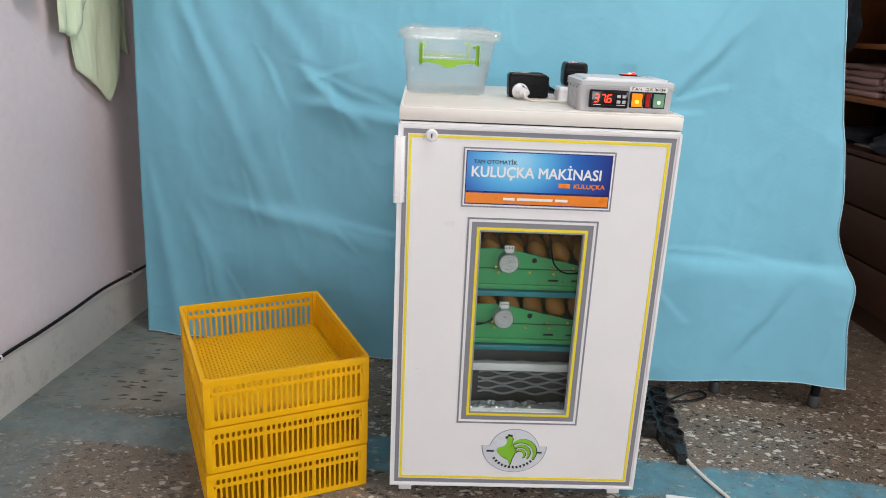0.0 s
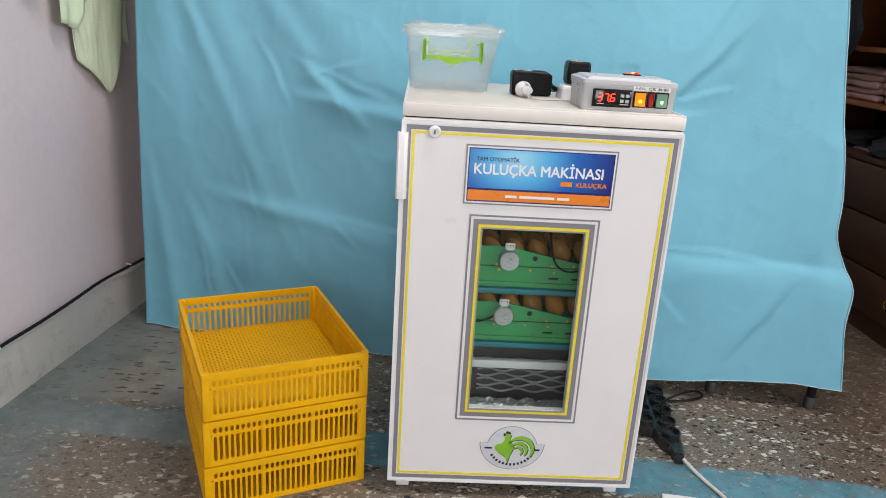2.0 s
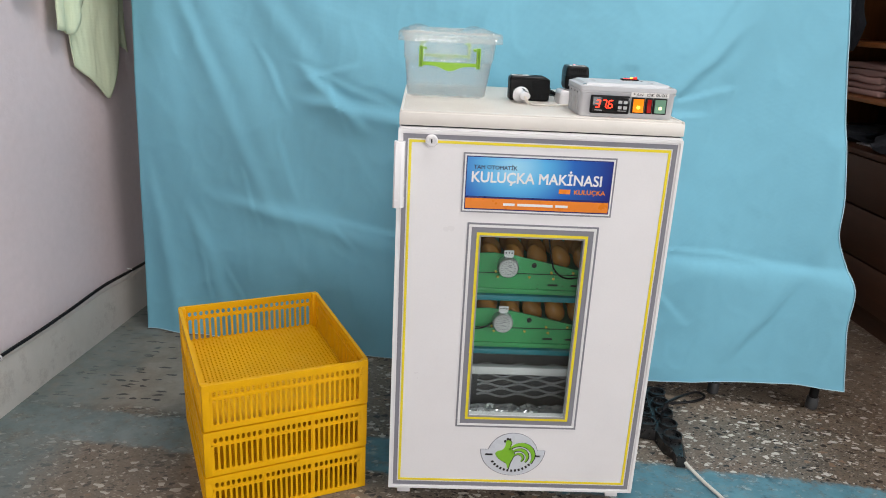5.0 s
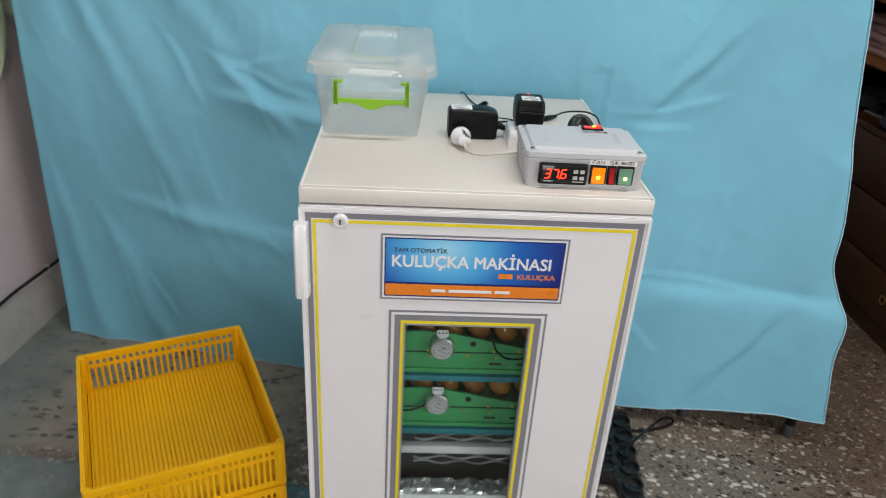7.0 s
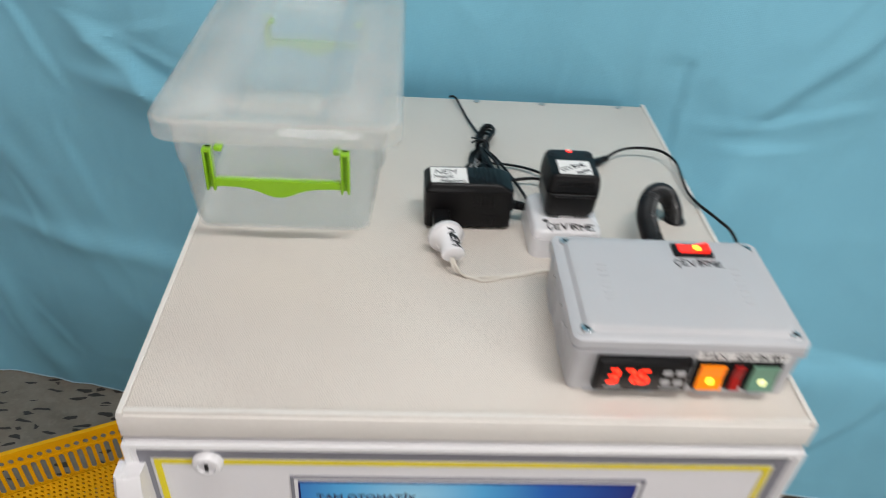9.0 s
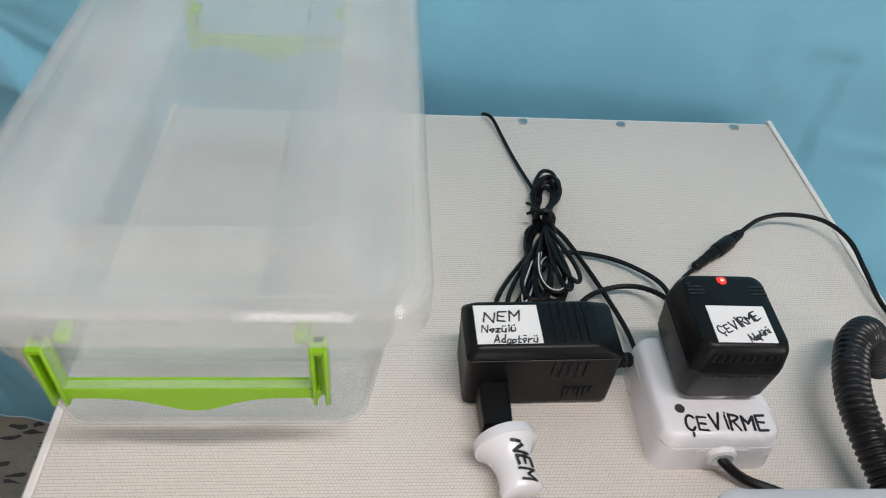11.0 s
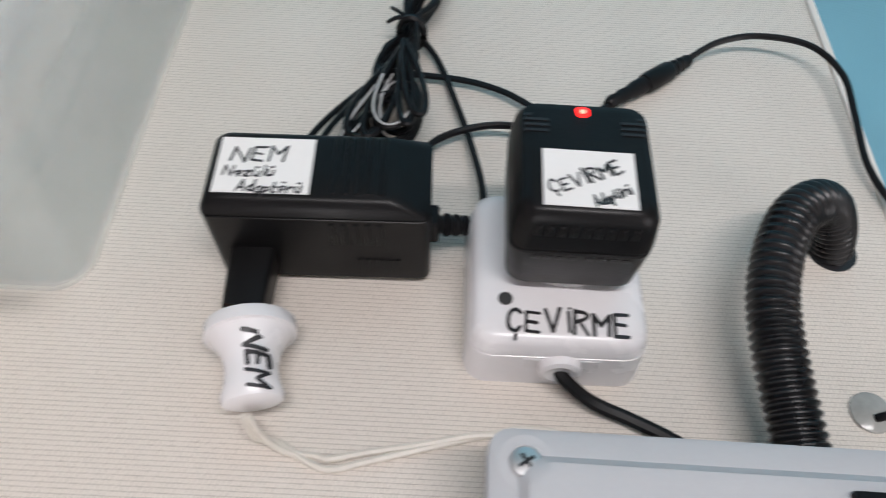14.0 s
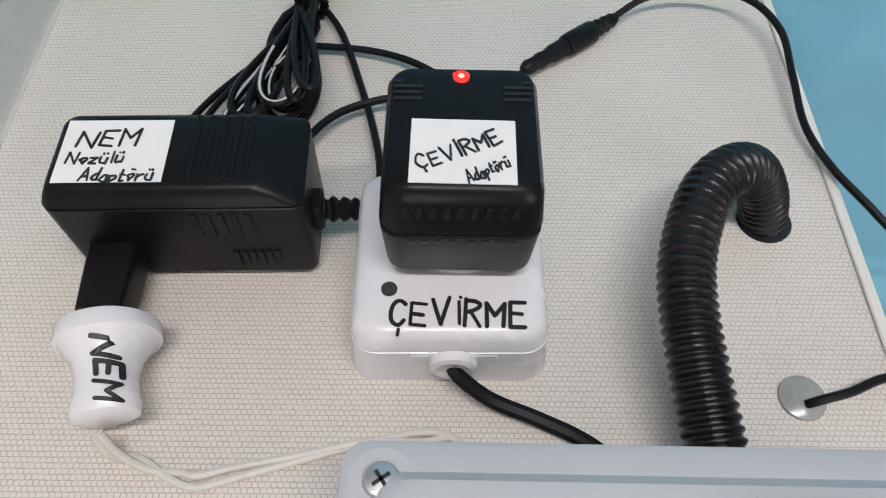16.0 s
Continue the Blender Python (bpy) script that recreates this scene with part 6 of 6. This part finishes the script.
for k, dx in enumerate((0.0, 0.0035)):
    cable_thing("white_cable", [(0.1690 + 0.5 * dx, 1.513, Z + 0.017), (0.172 + dx, 1.5085, Z + 0.008), (0.180 + dx, 1.509 - dx, Z + 0.002), (0.191 + dx, 1.5025 + 0.6 * dx, Z + 0.0016), (0.200, 1.5000 + dx, Z + 0.0016 + dx * 0.4), (0.213, 1.5035 + dx, Z + 0.0016), (0.232, 1.509 + 0.5 * dx, Z + 0.0016), (0.254, 1.515, Z + 0.0018 + dx * 0.4), (0.272, 1.5185 - dx, Z + 0.003), (0.284, 1.515, Z + 0.006), (0.290, 1.499, Z + 0.012)], 0.0014, M_WIREWHITE, "thin off-white twin wire from coupler to control box", "cable", "white twin wires")
# output cable of the turning adapter: jack pair and the lead that runs over the edge
cable_thing("adapter_lead", [(0.287, 1.612, Z + 0.045), (0.290, 1.635, Z + 0.030), (0.296, 1.660, Z + 0.012), (0.305, 1.678, Z + 0.006), (0.318, 1.689, Z + 0.0055)], 0.0016, M_RUBBER, "black low-voltage lead from the adapter")
jk_ = thing("jack_connector", pose(0.3385, 1.7060, Z + 0.0060, 0, 0, 38) @ Matrix.Diagonal((1.2, 1.08, 1.08, 1)), "black barrel connector joining two leads", "connector")
part("plug", lathe(bmesh.new(), [(0.0022, -0.024), (0.0034, -0.022), (0.0030, -0.018), (0.0036, -0.016), (0.0032, -0.012), (0.0040, -0.009), (0.0040, -0.002)], pose(0, 0, 0, 0, 90, 0), 14), M_RUBBER, jk_)
part("socket", lathe(bmesh.new(), [(0.0047, -0.002), (0.0050, 0.0), (0.0050, 0.012), (0.0036, 0.014), (0.0040, 0.016), (0.0032, 0.0175), (0.0037, 0.0195), (0.0030, 0.021), (0.0034, 0.023), (0.0020, 0.026)], pose(0, 0, 0, 0, 90, 0), 14), M_BLACK, jk_)
cable_thing("adapter_lead", [(0.362, 1.7245, Z + 0.007), (0.378, 1.734, Z + 0.011), (0.400, 1.738, Z + 0.013), (0.425, 1.731, Z + 0.014), (0.437, 1.711, Z + 0.013), (0.4375, 1.684, Z + 0.010), (0.437, 1.656, Z + 0.007), (0.4435, 1.634, Z + 0.005), (0.4560, 1.612, Z + 0.003), (0.4700, 1.592, Z - 0.004), (0.4780, 1.578, Z - 0.03), (0.4730, 1.565, Z - 0.10), (0.458, 1.56, Z - 0.2)], 0.0017, M_RUBBER, "black low-voltage lead running over the cabinet edge")
# humidifier adapter's lead: strain relief, loop, tied bundle, and back over the edge
cable_thing("adapter_lead", [(0.2505, 1.601, Z + 0.0145), (0.2535, 1.610, Z + 0.012), (0.2530, 1.630, Z + 0.009), (0.2480, 1.655, Z + 0.007), (0.241, 1.680, Z + 0.006), (0.234, 1.703, Z + 0.005), (0.228, 1.718, Z + 0.005), (0.220, 1.730, Z + 0.006)], 0.0017, M_RUBBER, "black lead from the humidifier adapter")
cable_thing("adapter_lead", [(0.208, 1.618, Z + 0.012), (0.217, 1.635, Z + 0.009), (0.231, 1.656, Z + 0.008), (0.250, 1.666, Z + 0.008), (0.268, 1.666, Z + 0.010), (0.281, 1.655, Z + 0.014), (0.286, 1.635, Z + 0.022), (0.286, 1.614, Z + 0.036)], 0.0018, M_RUBBER, "black lead between the adapters")
cable_thing("adapter_lead", [(0.194, 1.685, Z + 0.004), (0.202, 1.702, Z + 0.005), (0.227, 1.703, Z + 0.005), (0.252, 1.699, Z + 0.005), (0.272, 1.688, Z + 0.006), (0.288, 1.670, Z + 0.007), (0.290, 1.640, Z + 0.010)], 0.0019, M_RUBBER, "flat black twin lead lying on the lid", flat=0.7)
cable_thing("adapter_lead", [(0.214, 1.765, Z + 0.006), (0.208, 1.790, Z + 0.004), (0.202, 1.815, Z + 0.003), (0.196, 1.840, Z + 0.004), (0.190, 1.860, Z + 0.007), (0.185, 1.870, Z + 0.005), (0.183, 1.874, Z + 0.002)], 0.0015, M_RUBBER, "thin black lead running to the back edge")
bun = thing("cable_bundle", pose(0.214, 1.733, Z, 0, 0, -6), "tied bundle of coiled black cable with a pale tracer stripe", "cable")
rnd = random.Random(12)
for k in range(6):
    w, h0, h1, zz = rnd.uniform(0.006, 0.015), rnd.uniform(0.040, 0.060), rnd.uniform(0.03, 0.055), 0.003 + 0.0026 * k
    pts = []
    for i in range(20):
        a = 2 * math.pi * i / 20
        yy = math.sin(a)
        pinch = abs(yy) ** 0.6
        pts.append((w * math.cos(a) * (0.25 + 0.75 * pinch) + 0.002 * rnd.uniform(-1, 1) + 0.006 * yy, (h0 if yy > 0 else h1) * yy, zz * (0.7 + 0.3 * math.cos(a)) + 0.001))
    bm = bmesh.new()
    tube(bm, pts, 0.0016, 7, 3, True)
    part("loop", bm, M_RUBBER, bun)
for k in range(8):
    w, zz, lean = rnd.uniform(0.004, 0.013), 0.004 + 0.002 * k, rnd.uniform(-0.012, 0.002)
    x1, y1 = -0.034 + 0.0075 * k + rnd.uniform(-0.003, 0.003), -0.098 + 0.003 * k + rnd.uniform(-0.004, 0.004)
    ux, uy = x1 / math.hypot(x1, y1 + 0.02), (y1 + 0.02) / math.hypot(x1, y1 + 0.02)
    half = math.hypot(x1, y1 + 0.02) / 2
    pts = []
    for i in range(18):
        a = 2 * math.pi * i / 18
        along, across = half * (1 - math.cos(a)), w * math.sin(a) * (0.3 + 0.7 * math.sin(a / 2) ** 2)
        pts.append((ux * along - uy * across, -0.02 + uy * along + ux * across, zz + 0.006 * math.sin(a / 2) ** 2 + 0.001))
    bm = bmesh.new()
    tube(bm, pts, 0.0016, 7, 3, True)
    lp = part("loop", bm, M_RUBBER, bun)
    if k in (2, 5):
        bm = bmesh.new()
        tube(bm, [(x, y, z + 0.0014) for x, y, z in pts[3:15]], 0.0006, 5, 3)
        part("tracer_stripe", bm, M_GREYSTRIPE, lp, "pale tracer stripe")
for k, (rx, ry) in enumerate(((0.0135, 0.0235), (0.0120, 0.0210), (0.0105, 0.0225), (0.0090, 0.0185))):
    bm = bmesh.new()
    ring = [(0.001 + 0.0012 * k + rx * math.cos(a), -0.056 - 0.0015 * k + ry * math.sin(a) - 0.25 * rx * math.cos(a), 0.0045 + 0.0028 * k + 0.002 * math.sin(a + k)) for a in [2 * math.pi * i / 14 for i in range(14)]]
    tube(bm, ring, 0.0017, 7, 3, True)
    lp = part("coil_turn", bm, M_RUBBER, bun)
    if k in (1, 3):
        bm = bmesh.new()
        tube(bm, [(x, y, z + 0.0015) for x, y, z in ring[2:11]], 0.0006, 5, 3)
        part("tracer_stripe", bm, M_GREYSTRIPE, lp, "pale tracer stripe")
bm = bmesh.new()
tube(bm, [(0.0065 * math.cos(a) + 0.001, -0.003 + 0.001 * math.sin(a), 0.0095 + 0.0088 * math.sin(a)) for a in [2 * math.pi * i / 12 for i in range(12)]], 0.0022, 7, 3, True)
part("wire_tie", bm, M_RUBBER, bun)
for s in (-1, 1):
    bm = bmesh.new()
    tube(bm, [(0.0, -0.003, 0.017), (-0.006, 0.002 * s, 0.018), (-0.012, 0.006 * s + 0.004, 0.014)], 0.0011, 6, 5)
    part("tie_end", bm, M_RUBBER, bun)

# ---------------------------------------------------------------- power strip on the floor
ps = thing("power_strip", pose(0.583, 1.537, 0, 0, 0, -7), "black eight-way mains power strip lying on the floor", "power strip")
bm = bmesh.new()
pr = [(-0.052, 0.09), (-0.046, 0.07), (-0.006, 0.062), (0.006, 0.008), (0.024, -0.012), (0.028, -0.046), (0.048, -0.046), (0.056, 0.008), (0.058, 0.30), (-0.052, 0.30)]
loft(bm, [[(x * k, y, z) for x, y in pr] for z, k in ((0.001, 0.98), (0.006, 1.0), (0.024, 0.98), (0.031, 0.86))])
psb = part("housing", bm, M_STRIP, ps)
for cx in (-0.025, 0.03):
    for k in range(1 if cx < 0 else 0, 5):
        o = part("outlet", lathe(bmesh.new(), [(0.0235, 0.0), (0.0235, 0.012), (0.0205, 0.0125), (0.020, 0.003), (0.001, 0.003)], pose(cx, 0.035 + 0.055 * k, 0.030), 24), M_STRIP, ps)
        for dx in (-0.0095, 0.0095):
            part("pin_hole", lathe(bmesh.new(), [(0.0025, 0), (0.0025, 0.0006)], pose(cx + dx, 0.035 + 0.055 * k, 0.033), 10), M_INK, o)
cable_thing("mains_cable", [(0.620, 1.498, 0.018), (0.632, 1.470, 0.010), (0.648, 1.425, 0.006), (0.668, 1.371, 0.005), (0.70, 1.28, 0.005), (0.78, 1.12, 0.005), (0.95, 0.9, 0.005), (1.3, 0.6, 0.005)], 0.0042, M_WIREWHITE, "off-white mains cable lying on the floor")
cable_thing("black_cable", [(0.607, 1.632, 0.034), (0.609, 1.634, 0.060), (0.616, 1.642, 0.082), (0.650, 1.680, 0.076), (0.712, 1.755, 0.050), (0.772, 1.818, 0.024), (0.800, 1.828, 0.007), (0.776, 1.808, 0.005), (0.727, 1.792, 0.005), (0.665, 1.790, 0.005), (0.60, 1.82, 0.005)], 0.0036, M_RUBBER, "black cable looping up from the power strip")
solo("floor_board", B(0, 0.4, -0.05, 0, 0, 0.008, 0.002), M_PAPER, pose(0.532, 1.360, 0.0005, 0, 0, -9), "pale offcut strip lying on the painted floor", "board")
